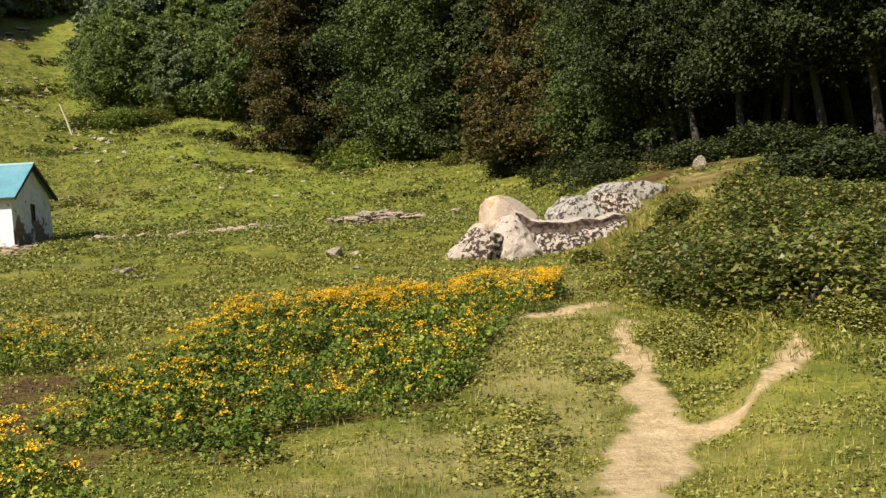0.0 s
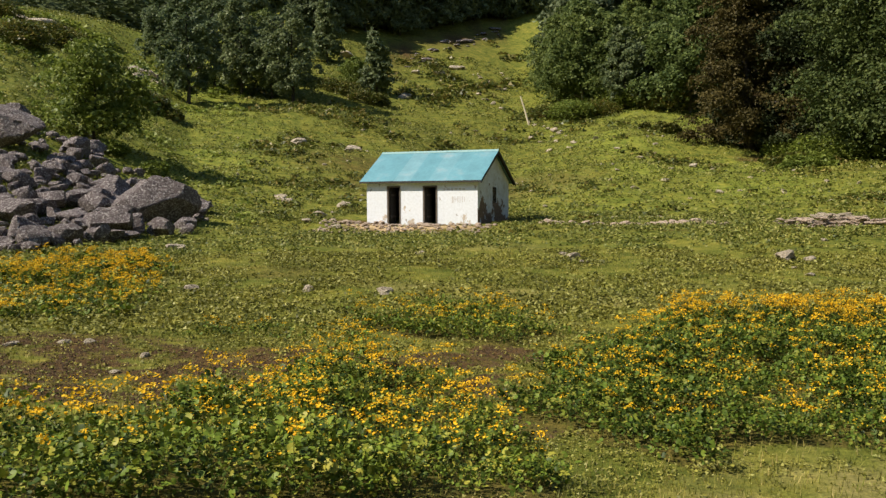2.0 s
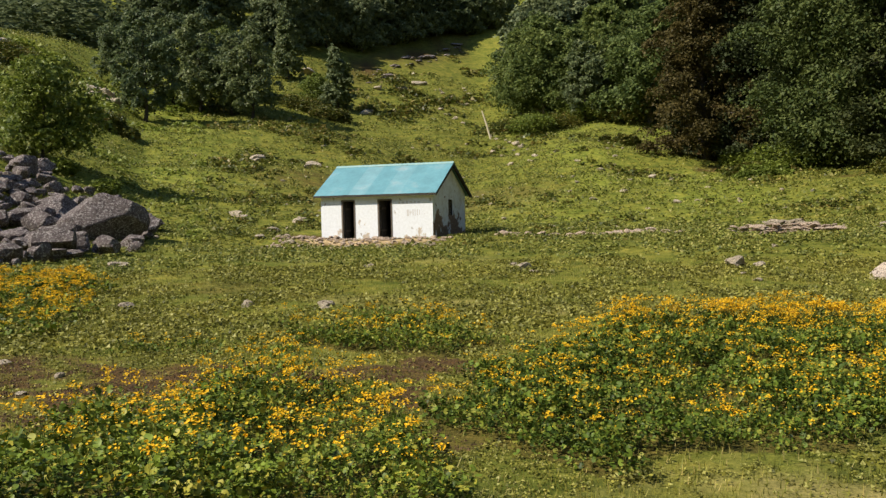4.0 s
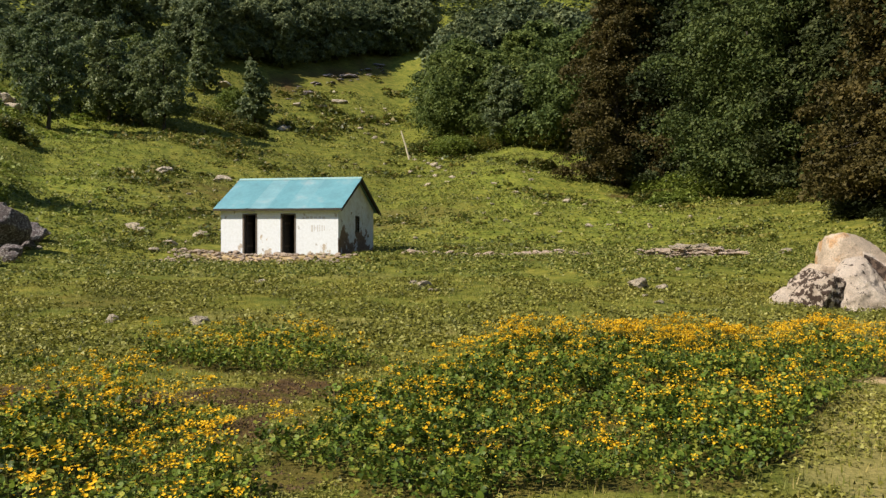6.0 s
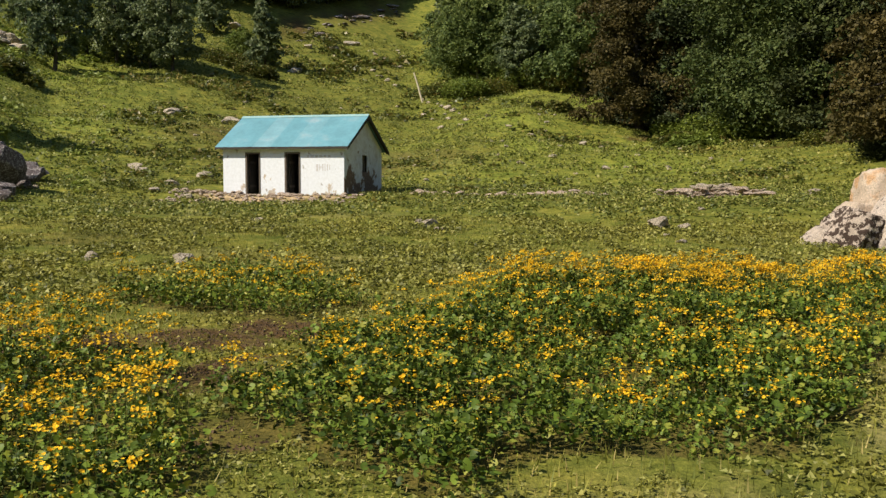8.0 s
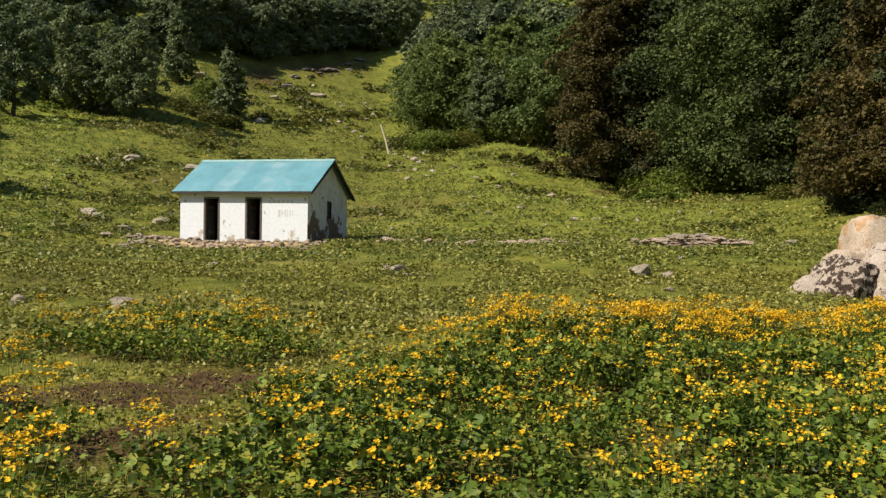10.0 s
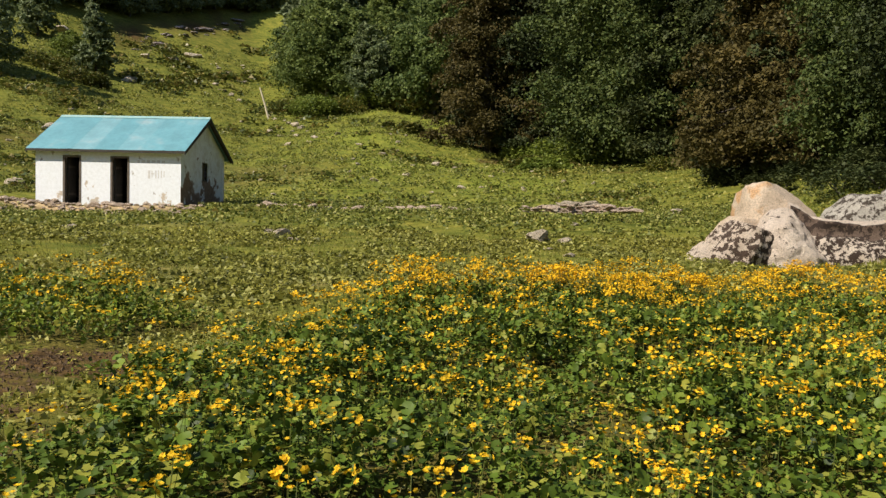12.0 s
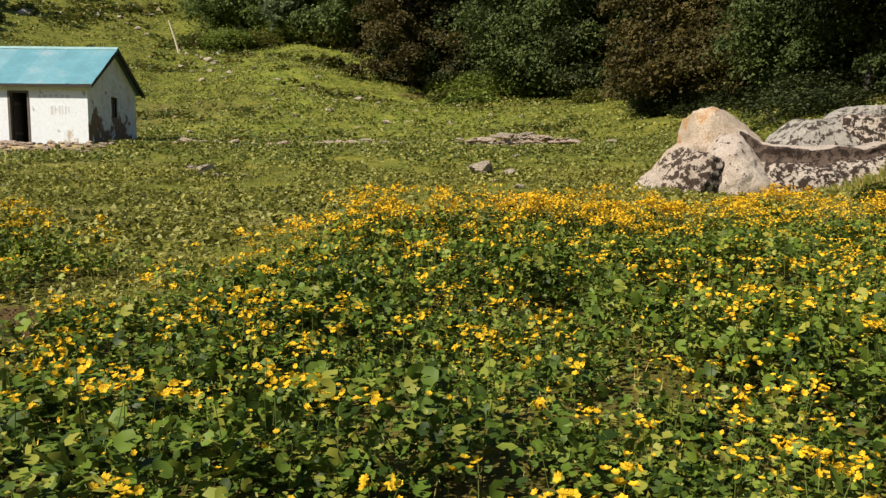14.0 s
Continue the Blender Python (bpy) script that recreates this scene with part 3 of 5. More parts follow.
def wave_slab():
    """The long slab: a pale sagging top with a lip, a dark hollow under it, and a broken flank down to the grass."""
    n = 96
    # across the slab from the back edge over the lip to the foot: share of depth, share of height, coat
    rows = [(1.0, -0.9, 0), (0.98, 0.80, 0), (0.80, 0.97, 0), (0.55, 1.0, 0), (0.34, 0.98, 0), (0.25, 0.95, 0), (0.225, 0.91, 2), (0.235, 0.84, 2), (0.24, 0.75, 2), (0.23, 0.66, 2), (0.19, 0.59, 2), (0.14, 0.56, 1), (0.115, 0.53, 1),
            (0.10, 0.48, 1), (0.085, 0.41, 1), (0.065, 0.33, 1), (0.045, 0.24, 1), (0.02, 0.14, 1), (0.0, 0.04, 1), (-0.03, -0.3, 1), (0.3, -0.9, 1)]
    m = len(rows)
    v, coat = [], []
    for i in range(n + 1):
        u = i / n
        x = 0.86 + 3.75 * u
        crest = float(np.interp(u, [0, 0.05, 0.14, 0.28, 0.48, 0.62, 0.76, 0.90, 1], [0.16, 0.08, -0.18, -0.27, -0.27, -0.20, -0.34, -0.14, -0.22]))
        foot = float(np.interp(u, [0, 0.5, 0.75, 1], [-1.36, -1.26, -1.02, -0.62]))
        front = float(np.interp(u, [0, 0.2, 0.6, 1], [30.75, 30.45, 30.55, 31.0]))
        thin = 0.55 + 0.45 * math.sin(math.pi * min(1, 0.1 + 0.85 * u)) ** 0.5
        for dy, hz, c in rows:
            py = front + 2.0 * thin * dy
            pz = foot + (crest - foot) * hz
            q = Vector((x, py, pz))
            w = noise.noise_vector(q * 1.3) * 0.10 + noise.noise_vector(q * 3.4) * 0.055 + noise.noise_vector(q * 8.0) * 0.03
            if c == 1:
                w = w * 1.6
            v.append((x + w.x * 0.5, py + w.y, pz + w.z * 0.6))
            coat.append(c)
    f, mi = [], []
    for i in range(n):
        for j in range(m - 1):
            f.append((i * m + j, i * m + j + 1, (i + 1) * m + j + 1, (i + 1) * m + j))
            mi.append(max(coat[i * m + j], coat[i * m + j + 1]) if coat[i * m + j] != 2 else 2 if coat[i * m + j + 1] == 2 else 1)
    me = mesh_np("boulder", np.array(v), np.array(f), [M_ROCK_PALE, M_ROCK_STREAK, M_ROCK_HOLLOW], True, mi)
    bm = bmesh.new()
    bm.from_mesh(me)
    bm.verts.ensure_lookup_table()
    bm.faces.new([bm.verts[j] for j in range(m)])
    bm.faces.new([bm.verts[n * m + j] for j in range(m)][::-1])
    bmesh.ops.recalc_face_normals(bm, faces=bm.faces[:])
    bm.to_mesh(me)
    bm.free()
    tagged(new("boulder", me), "long sagging boulder streaked with dark lichen in the grass", "boulder", OUT)


outcrop(41, -1.02, 30.35, -1.27, (0.56, 0.56, 0.50), [(-0.75, -0.2, 0.65, 0.68), (0.1, -0.92, 0.35, 0.62), (0.05, 0.1, 1, 0.82), (0.9, -0.4, 0.2, 0.75)], "small pale boulder low at the outcrop's foot")
outcrop(43, -0.30, 30.15, -1.10, (0.86, 0.75, 0.92), [(-0.55, -0.45, 0.70, 0.50), (-0.15, -0.93, 0.25, 0.50), (0.80, -0.58, 0.05, 0.60), (0.35, 0.1, 0.95, 0.76), (-0.9, -0.2, 0.2, 0.80), (0.5, -0.7, -0.4, 0.6)], "lichen-spotted broken boulder at the outcrop's foot", M_ROCK_SPOT, 0, 0.05)
outcrop(52, 0.66, 30.60, -1.02, (1.20, 0.95, 1.08), [(-0.15, -0.35, 0.92, 0.66), (0.72, -0.25, 0.60, 0.52), (0.35, -0.90, 0.20, 0.58), (-0.45, -0.85, 0.25, 0.55), (0.85, -0.45, 0.05, 0.74), (-0.8, -0.1, 0.55, 0.62)], "cream scooped boulder with a few dark lichen blots", M_ROCK_PALE, 0, 0.06)
outcrop(63, 0.55, 32.00, -0.55, (1.38, 1.05, 1.44), [(-0.97, -0.22, 0.12, 0.56), (-0.55, -0.60, 0.58, 0.72), (0.60, -0.20, 0.77, 0.60), (-0.30, -0.93, 0.10, 0.60), (0.92, -0.2, 0.3, 0.74), (0.40, -0.88, 0.30, 0.50), (-0.2, 0.2, 1, 0.86)], "tall peach-stained boulder crowning the outcrop", M_ROCK_PEACH, 0, 0.03)
outcrop(64, -0.30, 31.45, -1.00, (0.86, 0.75, 0.88), [(-0.72, -0.3, 0.62, 0.58), (-0.25, -0.92, 0.2, 0.62), (0.1, 0, 1, 0.85), (0.6, -0.7, 0.2, 0.6)], "smooth peach shoulder of the outcrop", M_ROCK_PEACH, 0, 0.03)
wave_slab()
outcrop(85, 3.40, 33.6, -0.18, (1.40, 1.0, 0.80), [(0.05, -0.1, 1, 0.74), (-0.80, -0.25, 0.55, 0.66), (-0.1, -0.95, 0.25, 0.62), (0.6, 0, 0.8, 0.84), (-0.95, -0.3, 0, 0.80), (0.4, -0.8, 0.4, 0.7)], "rounded pale boulder behind the outcrop", M_ROCK_GREY, 0, 0.03)
outcrop(88, 4.7, 33.5, 0.02, (0.95, 0.8, 0.72), [(0.05, -0.1, 1, 0.72), (-0.1, -0.95, 0.25, 0.62), (0.8, 0, 0.6, 0.76), (0.4, -0.8, 0.4, 0.7)], "lichen-dark boulder behind the outcrop", M_ROCK_STREAK, 0, 0.04)
outcrop(96, 5.3, 35.0, 0.55, (1.35, 0.8, 0.50), [(0.02, 0, 1, 0.66), (0.5, 0, 0.8, 0.78), (-0.7, -0.3, 0.7, 0.72), (0, -1, 0.1, 0.75)], "flat pale slab on the bank", M_ROCK_GREY, 0, 0.03)
rock("stone", 97, 8.7, 37.6, (0.45, 0.4, 0.35), M_ROCK_MID, "white stone on the bank under the trees")

# the scree of grey blocks
SCREE = "grey blocks of the scree"


def scree():
    r = np.random.default_rng(5)
    big = [(-52.2, 43.5, 2.35, 1.4, 1.35, 3), (-60.6, 55, 2.4, 1.9, 1.7, 4), (-54.6, 48, 1.9, 1.4, 1.0, 3), (-56.5, 45.5, 1.5, 1.2, 0.75, 3), (-58.4, 44, 1.2, 1.0, 0.7, 3),
           (-53.4, 45.6, 1.0, 0.8, 0.7, 3), (-57.2, 41, 1.1, 0.9, 0.6, 3), (-49.6, 47.5, 1.2, 0.8, 0.6, 3)]
    spots = [(polar(b, d), (hx, hy, hz)) for b, d, hx, hy, hz, _ in big]
    tries = 0
    while len(spots) < 300 and tries < 30000:
        tries += 1
        b, d = r.uniform(-63, -49.6), r.uniform(34.5, 64)
        lo = 34.5 if b < -58 else 34.5 + (b + 58) * 0.75
        hi = np.interp(b, [-66, -58, -52, -48.5], [66, 63, 58, 49])
        if not lo < d < hi:
            continue
        s = min(1.25, 0.30 + 0.34 * r.exponential(0.9))
        x, y = polar(b, d)
        if all(math.hypot(x - p[0], y - p[1]) > 0.50 * (s + max(h[0], h[1]) * (1.25 if max(h) > 2 else 0.8)) for p, h in spots):
            spots.append(((x, y), (s * r.uniform(0.9, 1.4), s * r.uniform(0.7, 1.1), s * r.uniform(0.55, 0.9))))
    for i, ((x, y), h) in enumerate(spots):
        lev = 4 if i < 3 else 3 if h[0] > 0.8 else 2
        ob = rock("scree_block", 200 + i, x, y, h, M_ROCK_DARK, "angular grey lichened block in the scree", SCREE, level=lev, lean=float(r.uniform(-20, 20)), sink=0.62)
        if i == 0:
            tagged(ob, "huge dark slab-sided block leaning on the scree")
            ob.data = hewn("scree_block", 9, (1.95, 1.25, 1.4), M_ROCK_DARK, [(0.05, -0.75, 0.65, 0.50), (0.8, -0.45, 0.15, 0.72), (-0.75, -0.1, 0.65, 0.62), (0.35, 0.1, 0.95, 0.72), (0.6, -0.6, -0.5, 0.6), (-0.2, 0.2, 1, 0.78)], 0.03)
            ob.matrix_basis = pose(x, y, gz(x, y) + 1.2, 0, 4, 52)


scree()


def meadow_stones():
    r = np.random.default_rng(15)
    known = [(-16.6, 26.5, .28), (-14.8, 18.8, .24), (-11.4, 28.0, .42), (-12.0, 28.6, .3), (-5.3, 30.7, .5), (-4.7, 30.9, .35), (-12.6, 19.2, .32), (-25.5, 23.4, .5), (-24.9, 23.2, .3)]
    for b, e_d, s in ((-41.7, 47.5, .55), (-39.6, 53, .5), (-43.8, 55, .55), (-42.6, 92, 1.1), (-39.0, 90, 1.0), (-40.5, 44, .45), (-26.8, 119, .8), (-26.2, 116, .7), (-25.2, 112, .8), (-22.5, 108, .7), (-24.0, 108, .6), (-25.6, 106, .7), (-19.6, 92, .6), (-17.4, 90, .5), (-16.2, 88, .6), (-15.0, 86, .5),
                      (-35.4, 146, 1.8), (-33.0, 172, 1.9), (-34.6, 170, 1.6), (-31.8, 178, 1.8), (-39.2, 172, 2.5), (-29.6, 70, .45), (-20, 66, .5), (-14.6, 66, .55), (-2.5, 43, .5), (-18, 72, .6), (-52.3, 130, 2.0), (-51.6, 128, 1.8), (-53, 131, 1.9), (-51.9, 133, 1.6), (-52.7, 127, 1.5), (-57, 140, 2.0), (-58.5, 138, 2.0), (-57.8, 142, 1.6), (-59.3, 139, 1.7), (-54.4, 15, .14), (-57.5, 17, .16), (-29.4, 150, .9), (-29.9, 153, .8), (-30.4, 157, .8), (-28.8, 146, .9)):
        known.append((*polar(b, e_d), s))
    for i in range(90):
        b, d = r.uniform(-50, -4), r.uniform(24, 125)
        known.append((*polar(b, d), 0.09 + 0.0035 * d * r.uniform(0.4, 1.2)))
    known += [(-30.8, 36.6, .42), (-33.8, 43.2, .5), (-39.4, 43.5, .6), (-34.5, 44.2, .4), (-17.9, 17.6, .36), (-14.6, 11.8, .15), (-15.0, 11.0, .17), (-11.4, 10.6, .12), (-62.3, 70.2, .9), (-55.9, 70.9, .8)]
    for i, (x, y, s) in enumerate(known):
        if -29.5 < x < -20 and 37 < y < 46:
            continue
        rock("stone", 400 + i, x, y, (s * r.uniform(0.8, 1.2), s * r.uniform(0.7, 1.0), s * r.uniform(0.38, 0.6)), M_ROCK_MID,
             "weathered stone half sunk in the meadow turf", "stones strewn over the meadow", level=2 if s < 0.5 else 3, sink=0.35)

    for i in range(40):
        b = r.uniform(-35.5, -28.6)
        x, y = polar(b, np.interp(b, [-35.5, -28.6], [178, 222]) + r.uniform(-5, 5))
        s = min(1.3, 0.35 + 0.4 * r.exponential(1.0))
        rock("stone", 700 + i, x, y, (s * 1.6, s * 1.1, s * 0.45), M_ROCK_DARK, "dark angular rock below the hilltop trees", "rocks below the hilltop trees", level=2, sink=0.4)


meadow_stones()


def stone_row(name, label, spots, size, mat=M_ROCK_MID, seed=1, courses=1, flat=0.85):
    """A tumbled line of stones: an Empty with each stone as its part."""
    cx, cy = spots[len(spots) // 2]
    base = thing(name, label, "stones", at=pose(cx, cy, gz(cx, cy)))
    r = np.random.default_rng(seed)
    meshes = [rock_mesh("stone_piece", seed * 31 + i, (1, 0.75, 0.55), mat, 2) for i in range(7)]
    for k in range(courses):
        for x, y in spots:
            s = size * r.uniform(0.45, 1.0) * (1 + 0.9 * r.uniform() ** 4)
            px, py = x + r.uniform(-1.4, 1.4) * size, y + r.uniform(-1.8, 1.8) * size
            if r.uniform() < (0.45 if k else 0.15):
                continue
            o = new("stone_piece", meshes[r.integers(7)])
            o.parent = base
            o.matrix_basis = pose(px - cx, py - cy, gz(px, py) - gz(cx, cy) + s * 0.35 * flat + k * size * 0.7 * flat, r.uniform(-12, 12), r.uniform(-12, 12), r.uniform(-40, 40)) @ Matrix.Diagonal((1.25 * s, s, flat * s, 1))
    return base


def line(a, b, n):
    return [(a[0] + (b[0] - a[0]) * i / (n - 1), a[1] + (b[1] - a[1]) * i / (n - 1)) for i in range(n)]


# ---- the hut ----
HUT = pose(-28.09, 38.35, -0.42, 0, 0, 10.0)     # front left corner, front along x, depth along y
HL, HD, HE, HR, HT = 6.38, 5.05, 2.31, 3.91, 0.32


def box(bm, x0, x1, y0, y1, z0, z1):
    v = [bm.verts.new((x, y, z)) for z in (z0, z1) for x, y in ((x0, y0), (x1, y0), (x1, y1), (x0, y1))]
    for q in ((3, 2, 1, 0), (4, 5, 6, 7), (0, 1, 5, 4), (1, 2, 6, 5), (2, 3, 7, 6), (3, 0, 4, 7)):
        bm.faces.new([v[i] for i in q])


def bm_mesh(name, bm, mat, bev=0.0):
    if bev:
        bmesh.ops.bevel(bm, geom=bm.edges[:], offset=bev, segments=1, affect='EDGES')
    me = bpy.data.meshes.new(name)
    bm.to_mesh(me)
    bm.free()
    me.materials.append(mat)
    return me


def boxes(name, mat, *dims, bev=0.0):
    bm = bmesh.new()
    for d in dims:
        box(bm, *d)
    return bm_mesh(name, bm, mat, bev)


def prism(name, mat, outline, y0, y1, axis="x"):
    """A slab with the outline (a, z), from y0 to y1 along the other level axis."""
    bm = bmesh.new()
    at = (lambda a, z, y: (a, y, z)) if axis == "x" else (lambda a, z, y: (y, a, z))
    p = [bm.verts.new(at(a, z, y0)) for a, z in outline]
    q = [bm.verts.new(at(a, z, y1)) for a, z in outline]
    n = len(p)
    bm.faces.new(p)
    bm.faces.new(q[::-1])
    for i in range(n):
        bm.faces.new((p[i], q[i], q[(i + 1) % n], p[(i + 1) % n]))
    bmesh.ops.recalc_face_normals(bm, faces=bm.faces[:])
    return bm_mesh(name, bm, mat)


DOORS = [(1.22, 2.02), (3.32, 4.14)]
DH = 2.03


def build_hut():
    hut = thing("hut", "small whitewashed herders' hut with a turquoise metal roof and open doorways", "hut", at=HUT)
    outline = [(0, -0.5)]
    for d0, d1 in DOORS:
        outline += [(d0, -0.5), (d0, DH), (d1, DH), (d1, -0.5)]
        part("door_sill", boxes("door_sill", M_INSIDE, (d0 + 0.002, d1 - 0.002, 0.01, HT, -0.5, 0.02)), hut)
    outline += [(HL, -0.5), (HL, HE), (0, HE)]
    part("front_wall", prism("front_wall", M_PLASTER, outline, 0, HT), hut, "bright whitewashed front wall, flaking near the ground")
    part("back_wall", boxes("back_wall", M_PLASTER, (0, HL, HD - HT, HD, -0.5, HE)), hut)
    # gable with the small window, in four butted pieces
    wy0, wy1, wz0, wz1 = 2.35, 3.05, 1.12, 1.95
    def gable(x0, window):
        bm = bmesh.new()
        x1 = x0 + HT
        mid = HD / 2
        def wedge(out):
            p = [bm.verts.new((x0, a, z)) for a, z in out]
            q = [bm.verts.new((x1, a, z)) for a, z in out]
            n = len(p)
            bm.faces.new(p[::-1])
            bm.faces.new(q)
            for i in range(n):
                bm.faces.new((p[i], p[(i + 1) % n], q[(i + 1) % n], q[i]))
        y0, y1 = HT, HD - HT
        if window:
            wedge([(y0, -0.5), (wy0, -0.5), (wy0, HE), (y0, HE)])
            wedge([(wy1, -0.5), (y1, -0.5), (y1, HE), (wy1, HE)])
            wedge([(wy0, -0.5), (wy1, -0.5), (wy1, wz0), (wy0, wz0)])
            wedge([(wy0, wz1), (wy1, wz1), (wy1, HE), (wy0, HE)])
        else:
            wedge([(y0, -0.5), (y1, -0.5), (y1, HE), (y0, HE)])
        wedge([(0, HE), (HD, HE), (mid, HR - 0.06)])
        bmesh.ops.recalc_face_normals(bm, faces=bm.faces[:])
        return bm
    part("gable_wall", bm_mesh("gable_wall", gable(HL - HT, True), M_PLASTER_GABLE), hut, "grubby shaded gable wall with flaked brown render")
    part("gable_wall", bm_mesh("gable_wall_b", gable(0, False), M_PLASTER_GABLE), hut)
    # the wall corners of the gable side take the grubby coat too
    for y0 in (0, HD - HT):
        part("corner_coat", boxes("corner_coat", M_PLASTER_GABLE, (HL, HL + 0.012, y0, y0 + HT, -0.5, HE)), hut)
    part("floor_slab", boxes("floor_slab", M_INSIDE, (HT, HL - HT, HT, HD - HT, -0.45, 0.0)), hut)
    part("partition", boxes("partition", M_INSIDE, (2.6, 2.8, HT, HD - HT, 0, HE)), hut)
    part("inner_lining", boxes("inner_lining", M_INSIDE, (HT, HL - HT, HD - HT - 0.03, HD - HT - 0.004, 0, HE), (HT + .004, HT + .03, HT, HD - HT - .03, 0, HE)), hut)
    part("ceiling_boards", boxes("ceiling_boards", M_DARKWOOD, (HT, HL - HT, HT, HD - HT, HE - 0.05, HE - 0.01)), hut)
    for d0, d1 in DOORS:
        fr = part("door_frame", boxes("door_frame", M_WOOD, (d0, d0 + 0.09, -0.02, 0.12, 0.02, DH - 0.08), (d1 - 0.07, d1, -0.02, 0.12, 0.02, DH - 0.08), (d0, d1, -0.02, 0.12, DH - 0.08, DH - 0.002)), hut, "grey weathered wooden door frame")
        leaf = part("door_leaf", boxes("door_leaf", M_DARKWOOD, (d0 + 0.10, d0 + 0.14, 0.14, 0.80, 0.05, DH - 0.10)), hut, "dark plank door standing open inward")
        for bz in (0.35, 1.5):
            part("door_brace", boxes("door_brace", M_WOOD, (d0 + 0.142, d0 + 0.165, 0.18, 0.76, bz, bz + 0.10)), leaf)
    win = part("window_frame", boxes("window_frame", M_DARKWOOD, (HL - 0.12, HL - 0.05, wy0, wy0 + 0.06, wz0, wz1), (HL - 0.12, HL - 0.05, wy1 - 0.06, wy1, wz0, wz1), (HL - 0.12, HL - 0.05, wy0 + .06, wy1 - .06, wz1 - 0.07, wz1), (HL - 0.12, HL - 0.05, wy0 + .06, wy1 - .06, wz0, wz0 + 0.05)), hut, "small dark window frame")
    part("shutter", boxes("shutter", M_WOOD, (HL - 0.20, HL - 0.16, wy0 + 0.30, wy1, wz0, wz1)), win)
    for x, z, w, h in ((4.96, 1.12, 0.10, 0.34), (5.10, 1.30, 0.14, 0.05), (5.12, 1.16, 0.04, 0.30), (5.28, 1.14, 0.05, 0.32), (5.40, 1.14, 0.04, 0.34), (5.52, 1.16, 0.05, 0.30), (5.64, 1.18, 0.04, 0.26),
                       (4.50, 1.76, 0.10, 0.12), (4.68, 1.78, 0.16, 0.10), (4.92, 1.77, 0.12, 0.12), (5.12, 1.79, 0.16, 0.09), (5.36, 1.78, 0.12, 0.11), (5.56, 1.78, 0.14, 0.10)):
        part("lettering_stroke", boxes("lettering_stroke", M_FADED, (x, x + w, -0.003, 0.0005, z, z + h)), hut, "faded grey painted stroke")
    # roof: painted sheets on both slopes, ridge cap, barge boards and eave boards
    OV, SIDE = 0.26, 0.30
    BACK = 0.44                      # the back eave reaches further out
    ze = HE - 0.02
    slope = (HR + 0.03 - ze) / (HD / 2 + OV)
    zb = HR + 0.03 - slope * (HD / 2 + BACK)
    roof = part("roof", boxes("roof", M_DARKWOOD, (-SIDE + .02, HL + SIDE - .02, HD / 2 - 0.06, HD / 2 + 0.06, HR - 0.16, HR - 0.03)), hut, "dark ridge beam")
    nsheet = 7
    width = (HL + 2 * SIDE) / nsheet
    for sgn in (0, 1):
        for i in range(nsheet):
            x0 = -SIDE + i * width
            bm = bmesh.new()
            cols, rows = 13, 7
            lift = 0.004 * (i % 2)
            grid = []
            for c in range(cols + 1):
                x = x0 + (width + 0.05) * c / cols
                x = min(x, HL + SIDE)
                col = []
                for q in range(rows + 1):
                    f = q / rows
                    reach = BACK if sgn else OV
                    y = -reach + (HD / 2 + reach) * f
                    z = HR + 0.03 - slope * (HD / 2 - y) + lift + 0.006 * math.sin(c / cols * math.pi * 13) + 0.012 * float(vnoise(np.array([x]), np.array([y]), 0.8, 50 + sgn)[0]) - (0.02 * float(abs(vnoise(np.array([x]), np.array([q * 3.0]), 0.6, 77)[0])) if q == 0 else 0)
                    if sgn:
                        y = HD - y
                    col.append((bm.verts.new((x, y, z)), bm.verts.new((x, y, z - 0.006))))
                grid.append(col)
            for c in range(cols):
                for q in range(rows):
                    for s in (0, 1):
                        bm.faces.new((grid[c][q][s], grid[c + 1][q][s], grid[c + 1][q + 1][s], grid[c][q + 1][s]))
            bmesh.ops.recalc_face_normals(bm, faces=bm.faces[:])
            part("roof_sheet", bm_mesh("roof_sheet", bm, M_ROOF), roof, "sun-faded turquoise painted metal sheet")
    part("ridge_cap", prism("ridge_cap", M_CAP, [(HD / 2 - 0.14, HR - 0.035), (HD / 2, HR + 0.075), (HD / 2 + 0.14, HR - 0.035), (HD / 2, HR + 0.05)], -SIDE, HL + SIDE, "y"), roof)
    for x in (-SIDE, HL + SIDE - 0.03):
        part("barge_board", prism("barge_board", M_DARKWOOD, [(-OV, ze - 0.16), (-OV, ze - 0.02), (HD / 2, HR - 0.02), (HD + BACK, zb - 0.02), (HD + BACK, zb - 0.16), (HD / 2, HR - 0.17)], x, x + 0.03, "y"), roof, "dark weathered barge board")
    part("eave_board", boxes("eave_board", M_DARKWOOD, (-SIDE + .03, HL + SIDE - .03, -OV, -OV + 0.03, ze - 0.11, ze - 0.012)), roof)
    for i in range(9):
        x = -SIDE + 0.15 + i * (HL + 2 * SIDE - 0.3) / 8
        part("rafter", prism("rafter", M_DARKWOOD, [(-OV + .03, ze - 0.10), (-OV + .03, ze - 0.015), (HD / 2 - .06, HR - 0.015), (HD + BACK - .03, zb - 0.015), (HD + BACK - .03, zb - 0.10), (HD / 2, HR - 0.13)], x, x + 0.07, "y"), roof)
    return hut


build_hut()

# ---- trees ----
DIAMOND = np.array([(-0.5, 0, 0), (0, -0.34, 0.10), (0.5, 0, 0), (0, 0.34, 0.10)])
DIAMOND_F = np.array([(0, 1, 2, 3)])


